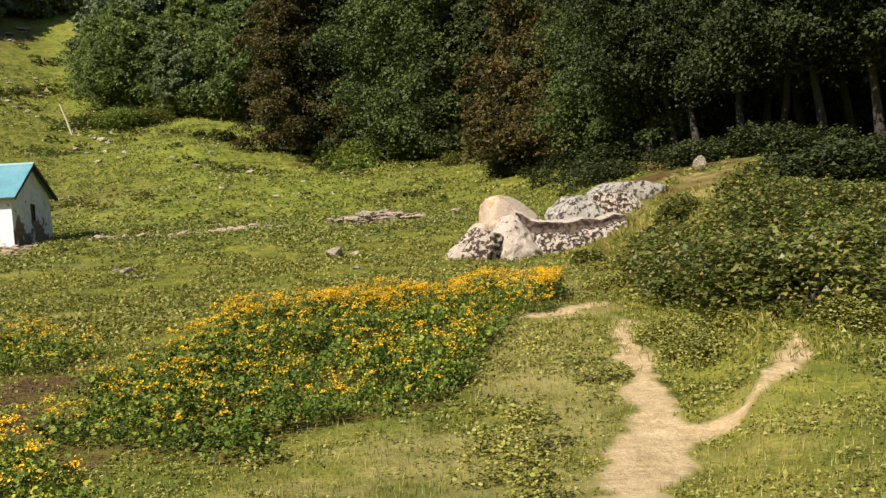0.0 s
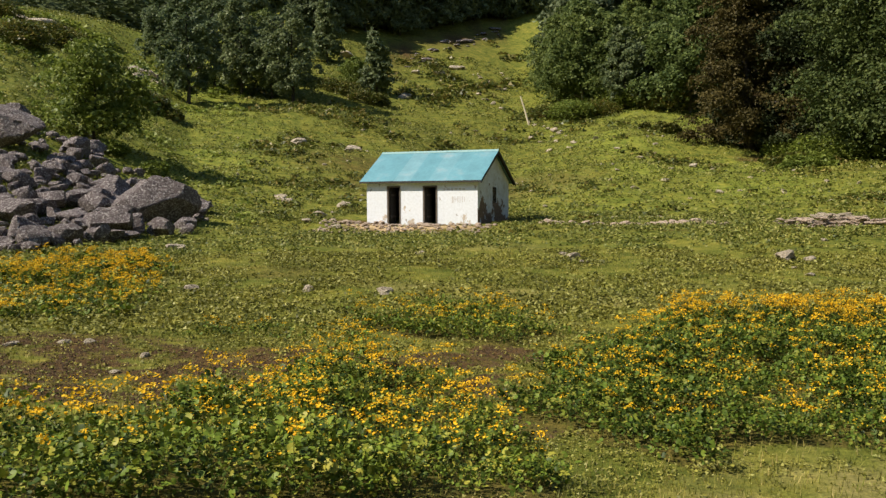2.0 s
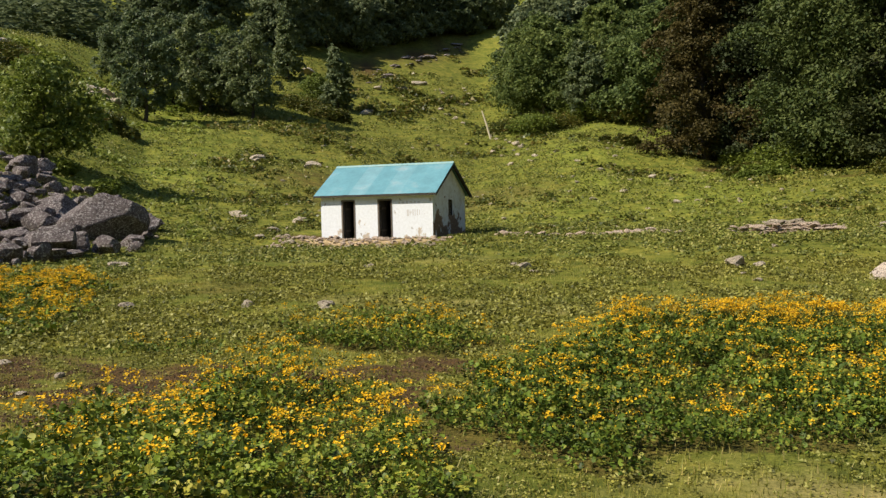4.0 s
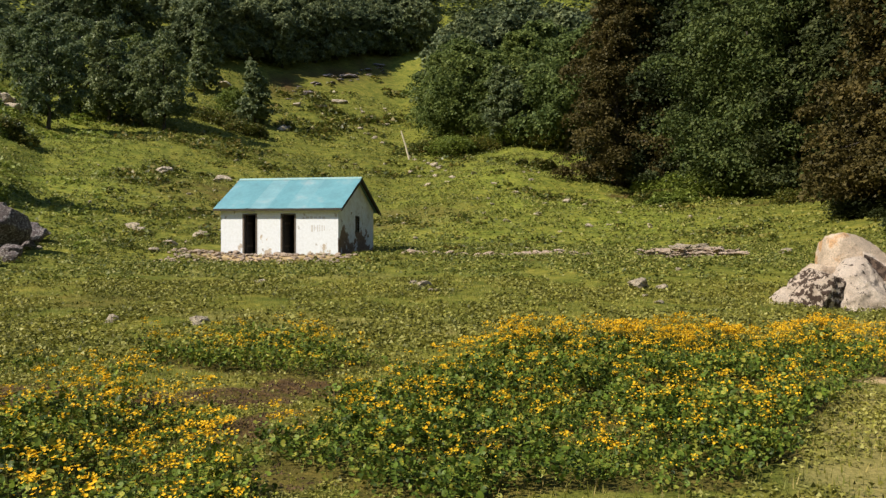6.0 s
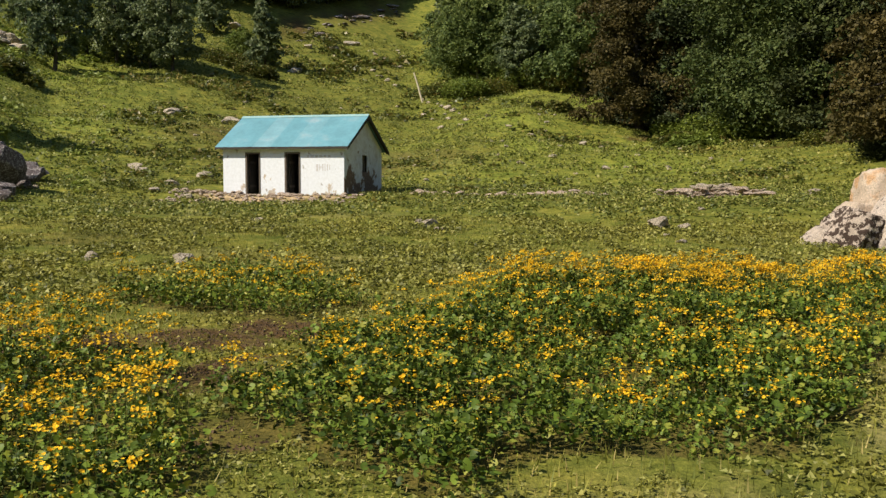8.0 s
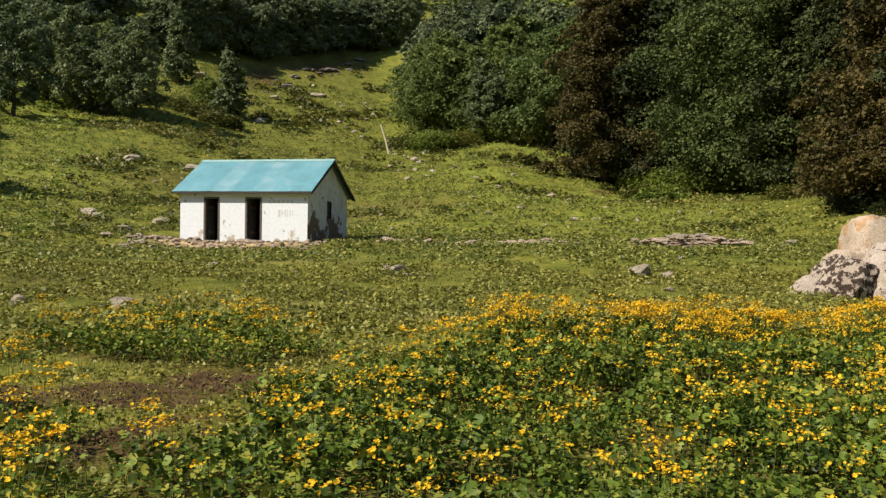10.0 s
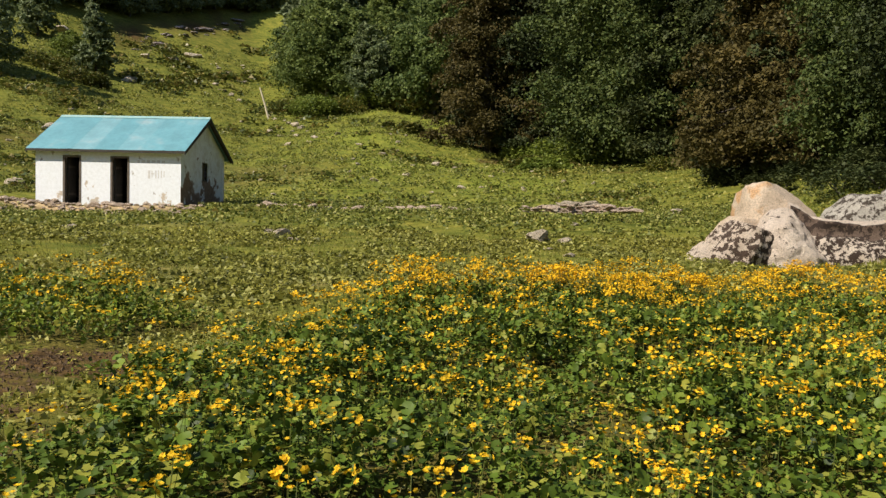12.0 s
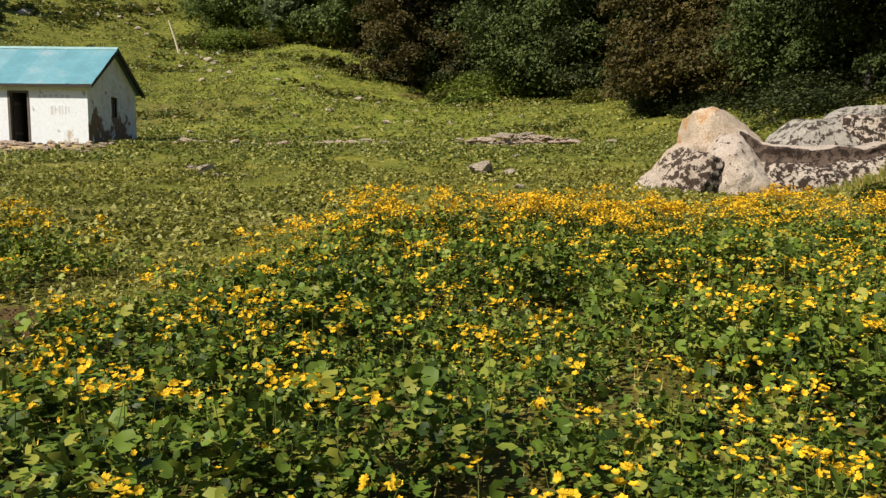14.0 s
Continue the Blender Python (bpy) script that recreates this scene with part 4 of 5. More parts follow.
TRI = np.array([(-0.5, -0.28, 0), (0.5, -0.22, 0.06), (0.02, 0.5, 0.12)])
TRI_F = np.array([(0, 1, 2)])


def tube(path, radii, sides=7):
    """A tapering limb along a path."""
    path, n = [Vector(p) for p in path], len(path)
    v, f = [], []
    for i, p in enumerate(path):
        d = (path[min(i + 1, n - 1)] - path[max(i - 1, 0)]).normalized()
        a = d.orthogonal().normalized()
        b = d.cross(a)
        for k in range(sides):
            w = 2 * math.pi * k / sides
            v.append(p + radii[i] * (math.cos(w) * a + math.sin(w) * b))
    for i in range(n - 1):
        for k in range(sides):
            k2 = (k + 1) % sides
            f.append((i * sides + k, i * sides + k2, (i + 1) * sides + k2, (i + 1) * sides + k))
    return np.array([tuple(p) for p in v]), np.array(f)


def tree_meshes(seed, height, width, shape, leaves, mat, bark, clump=0.45, low=0.1, thick=0.016):
    """Trunk with limbs, and a crown of leaf sprays gathered round the limbs' ends."""
    r = np.random.default_rng(seed)
    base = height * thick
    top = height * 0.9
    path = [(0, 0, -0.6)]
    x = y = 0.0
    for i in range(1, 8):
        x, y = x + r.normal(0, 0.012 * height), y + r.normal(0, 0.012 * height)
        path.append((x, y, top * i / 7))
    pairs = [tube(path, [base * 1.35] + [base * (1 - 0.88 * i / 7) for i in range(1, 8)])]
    lobes = []
    nl = 64 if shape == "cone" else 44
    for i in range(nl):
        f = low + (1 - low) * (i + r.uniform(0, 1)) / nl
        a = i * 2.4 + r.uniform(-0.4, 0.4)
        if shape == "cone":
            reach = width / 2 * (1 - f) ** 0.8 * r.uniform(0.62, 1.12) + 0.03 * width
        elif shape == "dome":
            reach = width / 2 * math.sin(math.pi * min(0.98, 0.18 + 0.82 * f)) ** 0.7 * r.uniform(0.5, 1.12)
        else:
            reach = width / 2 * (0.55 + 0.45 * math.sin(math.pi * f)) * r.uniform(0.55, 1.12) * (1 if f < 0.85 else 0.6)
        z = height * f * 0.96
        k = min(7, max(0, z / top * 7))
        j = min(6, int(k))
        p0 = Vector(path[j]).lerp(Vector(path[j + 1]), min(1, k - j))
        end = Vector((p0.x + reach * math.cos(a), p0.y + reach * math.sin(a), z + (0.10 if shape != "cone" else -0.16) * reach))
        start = p0 - Vector((0, 0, 0.25 * reach if shape != "cone" else 0))
        mid = start.lerp(end, 0.55) + Vector((0, 0, 0.06 * reach))
        br = base * 0.42 * (1 - 0.6 * f)
        if i % 2 == 0:
            pairs.append(tube([start, mid, end], [br, br * 0.6, br * 0.2], 5))
        size = width * (r.uniform(0.075, 0.125) if shape == "cone" else r.uniform(0.10, 0.17)) * (1.0 if f < 0.8 else 0.75)
        lobes += [(end, size), (start.lerp(end, 0.66), size * 1.1)]
        if shape == "cone" or r.uniform() < 0.4:
            lobes.append((start.lerp(end, 0.38), size))
        if r.uniform() < 0.5:
            lobes.append((end + Vector(r.normal(0, 0.5 * size, 3)), size * 0.6))
    # sprays of leaves lie in tilted plates over the lobes' upper and outer sides
    w = np.array([q * q for _, q in lobes])
    per = 26
    ns = leaves // per
    pick = r.choice(len(lobes), ns, p=w / w.sum())
    c = np.array([tuple(p) for p, _ in lobes])[pick]
    sz = np.array([q for _, q in lobes])[pick]
    d = r.normal(size=(ns, 3))
    d /= np.linalg.norm(d, axis=1)[:, None]
    d[:, 2] = np.where(r.uniform(size=ns) < 0.72, np.abs(d[:, 2]), d[:, 2])
    ctr = c + d * (sz * r.uniform(0.55, 1.1, ns))[:, None] * np.array([1.0, 1.0, 0.8])
    nrm = 0.75 * d + np.array([0, 0, 0.7]) + r.normal(0, 0.22, (ns, 3))
    nrm /= np.linalg.norm(nrm, axis=1)[:, None]
    k = np.repeat(np.arange(ns), per)
    m = len(k)
    off = r.normal(0, 1, (m, 3))
    off -= (off * nrm[k]).sum(1)[:, None] * nrm[k] * 0.8
    off *= (0.30 * sz[k])[:, None]
    where = ctr[k] + off - np.array([0, 0, 1]) * (0.7 * (off ** 2).sum(1) / sz[k])[:, None]
    zax = nrm[k] + r.normal(0, 0.75, (m, 3))
    zax /= np.linalg.norm(zax, axis=1)[:, None]
    xax = np.cross(zax, r.normal(size=(m, 3)))
    xax /= np.linalg.norm(xax, axis=1)[:, None]
    rot = np.stack([xax, np.cross(zax, xax), zax], -1)
    up = where[:, 2] > 0.25
    where, rot = where[up], rot[up]
    n = len(where)
    v, f = scatter(TRI, TRI_F, where, rot, clump * r.uniform(0.55, 1.3, n))
    crown = mesh_np("crown", v, f, mat)
    tv, tf = joined(pairs)
    return mesh_np("trunk", tv, tf, bark, True), crown


def tree_kind(name, label, group, *args, **kw):
    trunk, crown = tree_meshes(*args, **kw)
    t = thing(name, label, "tree", group)
    part("trunk", trunk, t)
    part("crown", crown, t)
    return t


FOREST, GROVE = "trees of the dark forest edge", "trees on the far slope"
TREES = {
    "green": tree_kind("forest_tree", "tall dense dark green broadleaf tree at the forest edge", FOREST, 1, 17, 10, "dome", 78000, M_TREE_GREEN, M_BARK, clump=0.225, low=0.06),
    "dark": tree_kind("forest_tree", "tall dark fir-like tree at the forest edge", FOREST, 2, 21, 9.5, "cone", 78000, M_TREE_DARK, M_BARK, clump=0.225, low=0.05),
    "brown": tree_kind("forest_tree", "tall brownish green conical tree at the forest edge", FOREST, 3, 22, 10, "cone", 78000, M_TREE_BROWN, M_BARK, clump=0.225, low=0.05),
    "round": tree_kind("broadleaf_tree", "rounded mid-green broadleaf tree on the meadow slope", GROVE, 4, 11, 8, "dome", 26000, M_TREE_SOFT, M_BARK_PALE, clump=0.30, low=0.16),
    "pale": tree_kind("broadleaf_tree", "slender broadleaf tree on the far slope, leaves greyed for haze", GROVE, 5, 11, 5.5, "column", 13500, M_TREE_HAZE_PALE, M_BARK, clump=0.29, low=0.14),
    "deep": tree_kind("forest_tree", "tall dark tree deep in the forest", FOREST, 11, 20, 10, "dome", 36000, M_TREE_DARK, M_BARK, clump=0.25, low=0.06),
    "hill": tree_kind("hill_tree", "green tree of the hill crest wood, haze in its leaf colour", GROVE, 12, 11, 8, "dome", 12000, M_TREE_HAZE, M_BARK, clump=0.45, low=0.12),
    "fir": tree_kind("small_tree", "slender conical tree on the far slope, leaves greyed for haze", GROVE, 9, 9, 5, "cone", 13000, M_TREE_HAZE_PALE, M_BARK, clump=0.36, low=0.08),
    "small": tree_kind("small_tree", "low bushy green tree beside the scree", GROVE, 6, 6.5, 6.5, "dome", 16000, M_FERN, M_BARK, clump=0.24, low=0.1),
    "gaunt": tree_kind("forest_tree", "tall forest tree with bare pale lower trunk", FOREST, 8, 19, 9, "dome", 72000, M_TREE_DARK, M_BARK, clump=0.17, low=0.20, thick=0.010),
}
USED = set()


def plant_tree(kind, x, y, scale=1.0, spin=0.0):
    m = pose(x, y, gz(x, y) - 0.1, 0, 0, spin) @ Matrix.Diagonal((scale, scale, scale, 1))
    if kind not in USED:
        USED.add(kind)
        TREES[kind].matrix_basis = m
        return
    ob = TREES[kind]
    c = copy_thing(ob, Matrix.Identity(4))
    c.matrix_basis = m


# forest edge, by bearing, distance, scale
for k, b, d, s in (("brown", -12.6, 103, 1.4), ("dark", -10.6, 104, 1.4), ("dark", -8.2, 101, 1.4), ("dark", -7.0, 98, 1.3), ("green", -4.6, 90, 1.5), ("green", -1.8, 84, 1.4),
                   ("dark", 0.4, 82, 1.35), ("brown", 3.6, 66, 1.25), ("brown", 5.4, 64, 1.2), ("brown", 7.6, 57, 0.95), ("green", 8.8, 50, 0.85), ("gaunt", 10.8, 45, 0.95), ("green", 12.4, 47, 0.8), ("gaunt", 14.2, 42, 0.9), ("gaunt", 16.8, 40, 0.95), ("gaunt", 19.0, 40, 0.9), ("gaunt", 22.0, 39, 1.0), ("gaunt", 25, 38, 1.0), ("gaunt", 29, 37, 1.0), ("gaunt", 12.9, 44, 0.9), ("gaunt", 17.9, 44, 0.95), ("gaunt", 20.6, 43, 0.95), ("gaunt", 23.5, 42, 0.95), ("gaunt", 9.6, 51, 0.9), ("gaunt", 15.4, 47, 0.9), ("gaunt", 27, 41, 0.95),
                   ("round", -14.6, 146, 1.85), ("round", -16.4, 137, 1.75), ("round", -19.4, 145, 1.75), ("round", -21.6, 143, 1.5), ("round", -23.4, 146, 1.6), ("round", -24.9, 152, 1.45), ("pale", -20.6, 138, 1.25), ("pale", -25.2, 168, 1.4), ("round", -23.8, 160, 1.6), ("round", -18.0, 158, 1.9),
                   ("small", -55.7, 66, 1.12), ("pale", -49.8, 124, 1.45), ("pale", -48.0, 138, 1.4), ("pale", -43.0, 128, 1.35), ("pale", -44.3, 132, 1.2), ("pale", -46.4, 134, 1.4), ("round", -45.0, 146, 1.2), ("fir", -37.3, 146, 1.3), ("fir", -40.6, 166, 1.5), ("small", -38.9, 150, 0.8), ("pale", -51.4, 146, 1.15)):
    plant_tree(k, *polar(b, d), s, random.uniform(0, 360))
# depth of the forest behind its edge, and the wood along the top of the far slope
for i in range(34):
    b = random.uniform(-15, 38)
    d = np.interp(b, FOREST_BEAR, FOREST_EDGE) + 17 + random.uniform(0, 32)
    plant_tree("deep", *polar(b, d), random.uniform(1.1, 1.5), random.uniform(0, 360))
for i in range(16):
    b = 16 + 1.6 * i
    plant_tree("deep", *polar(b, 48 + (i * 7) % 19), random.uniform(0.9, 1.3), random.uniform(0, 360))
for i in range(38):
    b = random.uniform(-50, -28.0)
    plant_tree(random.choice(("hill", "hill", "fir")), *polar(b, np.interp(b, [-50, -40, -36, -28.0], [185, 185, 196, 232]) + random.uniform(0, 60)), random.uniform(1.3, 1.8), random.uniform(0, 360))
for i in range(12):
    b = random.uniform(-24.5, -13)
    plant_tree("hill", *polar(b, 166 + random.uniform(0, 35)), random.uniform(1.7, 2.1), random.uniform(0, 360))
for i in range(6):
    b = -38.0 + 1.4 * i
    plant_tree("hill", *polar(b, 200 + 4.6 * i + (i * 5) % 13), random.uniform(1.1, 1.5), random.uniform(0, 360))
for i in range(11):
    b = -33.5 + 0.72 * i
    plant_tree("hill", *polar(b, np.interp(b, [-36, -28], [206, 234]) + (i * 7) % 12), random.uniform(1.3, 1.6), random.uniform(0, 360))
for k in set(TREES) - USED:
    plant_tree(k, *polar(20, 80), 1.0)


def far_woods():
    """The wooded mountainside beyond: rough low crowns in one mesh."""
    n = 1500
    b = rng.uniform(-85, 10, n)
    d = np.interp(b, [-85, -52, -49, -30, 10], [178, 178, 235, 270, 230]) * rng.uniform(1, 1.45, n) ** 2
    x, y = d * np.sin(np.radians(b)), 3 + d * np.cos(np.radians(b))
    z = ground_z(x, y)
    h = rng.uniform(10, 18, n)
    m = 130
    d3 = rng.normal(size=(n, m, 3))
    d3 /= np.linalg.norm(d3, axis=2)[:, :, None]
    where = np.stack([x, y, z + h * 0.5], -1)[:, None, :] + d3 * (h[:, None, None] * np.array([0.34, 0.34, 0.55])) * rng.uniform(0.6, 1.08, (n, m, 1))
    where = where.reshape(-1, 3)
    v, f = scatter(DIAMOND, DIAMOND_F, where, turns(len(where), rng.uniform(-0.8, 0.8, len(where))), rng.uniform(1.1, 2.2, len(where)))
    tagged(new("far_woods", mesh_np("far_woods", v, f, M_TREE_HAZE)), "dark wooded mountainside far beyond the meadow", "woods", kind="stuff")


far_woods()


# ---- bushes ----
LEAF = np.array([(0, 0, 0), (0.22, -0.30, 0.06), (0.62, -0.32, 0.04), (1.0, 0, -0.05), (0.62, 0.32, 0.04), (0.22, 0.30, 0.06), (0.5, 0, -0.03)])
LEAF_F = np.array([(6, 0, 1), (6, 1, 2), (6, 2, 3), (6, 3, 4), (6, 4, 5), (6, 5, 0)])


def bush(name, label, group, lobes, leaves, size, mat, category="bush"):
    """A thicket: leaves packed round many rounded lobes, over woody stems. lobes: (x, y, radius, height)."""
    cx, cy = lobes[0][0], lobes[0][1]
    t = thing(name, label, category, group, at=pose(cx, cy, gz(cx, cy)))
    lob = np.array(lobes)
    w = lob[:, 2] * (lob[:, 2] + lob[:, 3])
    pick = rng.choice(len(lob), leaves, p=w / w.sum())
    q = lob[pick]
    d = rng.normal(size=(leaves, 3))
    d /= np.linalg.norm(d, axis=1)[:, None]
    d[:, 2] = np.abs(d[:, 2]) ** 0.8 * np.where(rng.uniform(size=leaves) < 0.12, -0.3, 1)
    rad = rng.uniform(0.55, 1.0, leaves) ** 0.5
    g = ground_z(q[:, 0], q[:, 1])
    wob = 1 + 0.22 * vnoise(q[:, 0] + d[:, 0] * 3, q[:, 1] + d[:, 1] * 3 + d[:, 2] * 5, 0.45, 61)
    where = np.stack([q[:, 0] + d[:, 0] * q[:, 2] * rad * wob, q[:, 1] + d[:, 1] * q[:, 2] * rad * wob, g + 0.12 * q[:, 3] + d[:, 2] * q[:, 3] * 0.88 * rad * wob], -1)
    where[:, 2] = np.maximum(where[:, 2], ground_z(where[:, 0], where[:, 1]) + 0.03)
    org = np.array([cx, cy, gz(cx, cy)])
    tv, tf = (LEAF, LEAF_F) if size < 0.07 else (1.15 * TRI, TRI_F)
    v, f = scatter(tv, tf, where - org, turns(leaves, rng.uniform(-1.0, 1.0, leaves)), size * rng.uniform(0.6, 1.3, leaves))
    part("foliage", mesh_np("foliage", v, f, mat), t)
    pairs = []
    if size < 0.11 and category != "bush":
        return t
    for x, y, r, h in lobes:
        for k in range(3):
            a = random.uniform(0, 6.28)
            e = (x - cx + 0.6 * r * math.cos(a), y - cy + 0.6 * r * math.sin(a), gz(x, y) - org[2] + 0.7 * h)
            s = (x - cx, y - cy, gz(x, y) - org[2] - 0.1)
            m = tuple((s[i] + e[i]) / 2 + random.uniform(-.05, .05) for i in range(3))
            pairs.append(tube([s, m, e], [0.03, 0.022, 0.01], 5))
    v, f = joined(pairs)
    part("branching", mesh_np("branching", v, f, M_BARK), t, kind="stuff")
    return t


def lobes_along(pts, n, r, h, jitter, seed):
    q = np.random.default_rng(seed)
    out = []
    for i in range(n):
        k = q.uniform(0, len(pts) - 1)
        j = int(k)
        a, b = pts[j], pts[min(j + 1, len(pts) - 1)]
        f = k - j
        s = q.uniform(0.65, 1.2)
        out.append((a[0] + (b[0] - a[0]) * f + q.uniform(-jitter, jitter), a[1] + (b[1] - a[1]) * f + q.uniform(-jitter, jitter), r * s, h * s))
    return out


bush("thicket", "broad dense dark green thicket beside the trail", "", lobes_along([(4.1, 22.4), (4.2, 18.5), (4.4, 14.6)], 18, 0.95, 0.95, 0.45, 1)
     + lobes_along([(5.6, 23.5), (6.0, 18.5), (5.9, 14.3)], 26, 1.15, 0.78, 0.9, 2) + lobes_along([(8.2, 25), (8.6, 18.5), (8.6, 14.4)], 28, 1.4, 0.62, 1.4, 3), 120000, 0.082, M_BUSH)
# forest undergrowth in the dark leaf: tree shade put into the colour
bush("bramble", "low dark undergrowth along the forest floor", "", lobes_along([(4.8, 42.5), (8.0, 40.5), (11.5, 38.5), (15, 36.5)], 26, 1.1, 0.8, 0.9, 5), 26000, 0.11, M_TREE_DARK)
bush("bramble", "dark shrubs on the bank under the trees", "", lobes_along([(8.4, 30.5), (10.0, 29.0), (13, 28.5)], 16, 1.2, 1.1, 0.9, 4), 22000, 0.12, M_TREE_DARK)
# shrubs past bearing 1 get the dark leaf in place of forest shade
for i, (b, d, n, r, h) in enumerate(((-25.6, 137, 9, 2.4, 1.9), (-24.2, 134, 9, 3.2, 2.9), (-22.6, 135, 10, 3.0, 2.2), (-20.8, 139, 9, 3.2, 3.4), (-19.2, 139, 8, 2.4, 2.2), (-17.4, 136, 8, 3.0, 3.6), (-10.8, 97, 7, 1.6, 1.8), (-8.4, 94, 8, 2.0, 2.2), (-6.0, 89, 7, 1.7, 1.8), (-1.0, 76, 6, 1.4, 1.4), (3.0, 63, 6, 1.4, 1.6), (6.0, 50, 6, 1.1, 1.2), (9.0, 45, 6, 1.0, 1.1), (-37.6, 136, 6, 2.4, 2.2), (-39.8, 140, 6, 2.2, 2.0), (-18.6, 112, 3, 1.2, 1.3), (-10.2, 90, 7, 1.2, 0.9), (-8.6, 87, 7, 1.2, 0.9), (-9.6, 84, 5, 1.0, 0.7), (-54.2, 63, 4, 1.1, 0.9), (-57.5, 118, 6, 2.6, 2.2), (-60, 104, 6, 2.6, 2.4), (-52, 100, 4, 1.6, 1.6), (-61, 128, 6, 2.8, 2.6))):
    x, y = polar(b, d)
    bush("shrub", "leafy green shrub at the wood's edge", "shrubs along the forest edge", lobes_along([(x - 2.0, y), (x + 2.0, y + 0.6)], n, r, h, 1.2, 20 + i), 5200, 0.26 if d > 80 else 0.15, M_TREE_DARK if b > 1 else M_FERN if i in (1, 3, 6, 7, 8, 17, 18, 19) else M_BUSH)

for i, (x, y, n, r, h, k) in enumerate(((0.15, 10.6, 6, 0.24, 0.32, 1000), (0.25, 11.7, 4, 0.2, 0.26, 600), (0.0, 9.6, 5, 0.24, 0.30, 800), (0.3, 8.9, 3, 0.2, 0.22, 400), (1.35, 13.6, 4, 0.22, 0.3, 500), (1.3, 14.8, 3, 0.2, 0.25, 400), (-2.3, 10.5, 2, 0.12, 0.12, 160))):
    bush("weed_clump", "leafy green weed clump in the short turf", "weed clumps by the trail", lobes_along([(x - 0.2, y), (x + 0.2, y + 0.3)], n, r, h, 0.2, 60 + i), k, 0.042, M_WEED, "weeds")
for i, (x, y, n) in enumerate(((2.8, 16.2, 6), (2.9, 14.4, 7), (3.3, 15.2, 5), (4.6, 13.5, 6), (5.8, 13.2, 6), (2.7, 21.8, 5), (3.0, 24.6, 4))):
    bush("fern_clump", "pale green ferns at the thicket's foot", "ferns along the thicket", lobes_along([(x - 0.3, y), (x + 0.3, y + 0.3)], n, 0.34, 0.40, 0.40, 80 + i), 2200, 0.045, M_WEED, "ferns")


for i, (x, y, n, r, h) in enumerate(((3.5, 22.9, 5, 0.55, 0.6), (4.3, 24.8, 5, 0.6, 0.65), (5.2, 26.6, 5, 0.5, 0.5), (6.0, 28.8, 5, 0.6, 0.6), (3.0, 26.4, 4, 0.35, 0.35), (7.2, 27.0, 6, 0.8, 0.8))):
    bush("shrub", "low leafy green shrub on the grassy bank", "shrubs on the bank", lobes_along([(x - 0.4, y), (x + 0.4, y + 0.4)], n, r, h, 0.35, 160 + i), 2600, 0.10, M_BUSH)


def tall_grass():
    """Longer pale grass at the thicket's foot, on the bank and against the stones."""
    pairs = []
    for pts, n, spread, hgt in (([(2.4, 21.5), (2.5, 17.5), (2.9, 14.6), (3.9, 13.0), (6.5, 12.3)], 2600, 0.5, 0.13), ([(4.6, 26.5), (5.0, 30.0), (6.4, 33.5)], 2200, 0.9, 0.24),
                                ([(2.6, 29.6), (3.6, 29.8), (4.8, 31.0)], 700, 0.25, 0.2), ([(2.3, 21.5), (2.2, 24.0), (3.0, 27.5)], 1300, 0.5, 0.14)):
        k = rng.uniform(0, len(pts) - 1.001, n // 9)
        j = k.astype(int)
        p = np.array(pts)
        c = p[j] + (p[j + 1] - p[j]) * (k - j)[:, None] + rng.normal(0, spread, (len(k), 2))
        c = np.repeat(c, 9, 0) + rng.normal(0, 0.05, (len(k) * 9, 2))
        m = len(c)
        blade = np.array([(-0.022, 0, 0), (0.022, 0, 0), (0.016, 0.10, 0.6), (0, 0.34, 1.0)])
        v, f = scatter(blade, np.array([(0, 1, 2, 3)]), np.stack([c[:, 0], c[:, 1], ground_z(c[:, 0], c[:, 1]) - 0.01], -1), turns(m, rng.normal(0, 0.35, m)), hgt * rng.uniform(0.5, 1.4, m))
        pairs.append((v, f))
    v, f = joined(pairs)
    tagged(new("tall_grass", mesh_np("tall_grass", v, f, M_BLADE)), "long pale green grass along the thicket and bank", "grass", kind="stuff")


tall_grass()
# forest shrubs whose leaf colour is darkened to stand for shade
for i in range(16):
    b = -3 + 1.0 * i + (9 if i > 11 else 0)
    x, y = polar(b, np.interp(b, FOREST_BEAR, FOREST_EDGE) + (-0.5 if b < 8 else 3.0) + random.uniform(-1, 1.5))
    bush("shrub", "leafy shrub at the forest edge, leaves darkened for the shade", "shrubs along the forest edge", lobes_along([(x - 1.2, y), (x + 1.2, y + 0.6)], 5, 0.9, 1.1, 0.9, 120 + i), 5000, 0.12, M_TREE_DARK)

# ---- flower patches ----
KIDNEY = np.array([(0.12, 0, -0.10)] + [(0.5 * math.cos(a) * (1.0 if abs(a) < 2.4 else 0.85), 0.54 * math.sin(a), 0.06 * math.cos(3 * a)) for a in np.linspace(-2.85, 2.85, 8)])
KIDNEY_F = np.array([(0, i, i + 1) for i in range(1, 8)])
PETALS = []
for i in range(6):
    a = i * math.pi / 3
    PETALS += [(0, 0, -0.05), (0.42 * math.cos(a - 0.52), 0.42 * math.sin(a - 0.52), 0.10), (0.54 * math.cos(a), 0.54 * math.sin(a), 0.12), (0.42 * math.cos(a + 0.52), 0.42 * math.sin(a + 0.52), 0.04)]
PETALS = np.array(PETALS)
PETALS_F = np.array([(4 * i, 4 * i + 1, 4 * i + 2, 4 * i + 3) for i in range(6)])


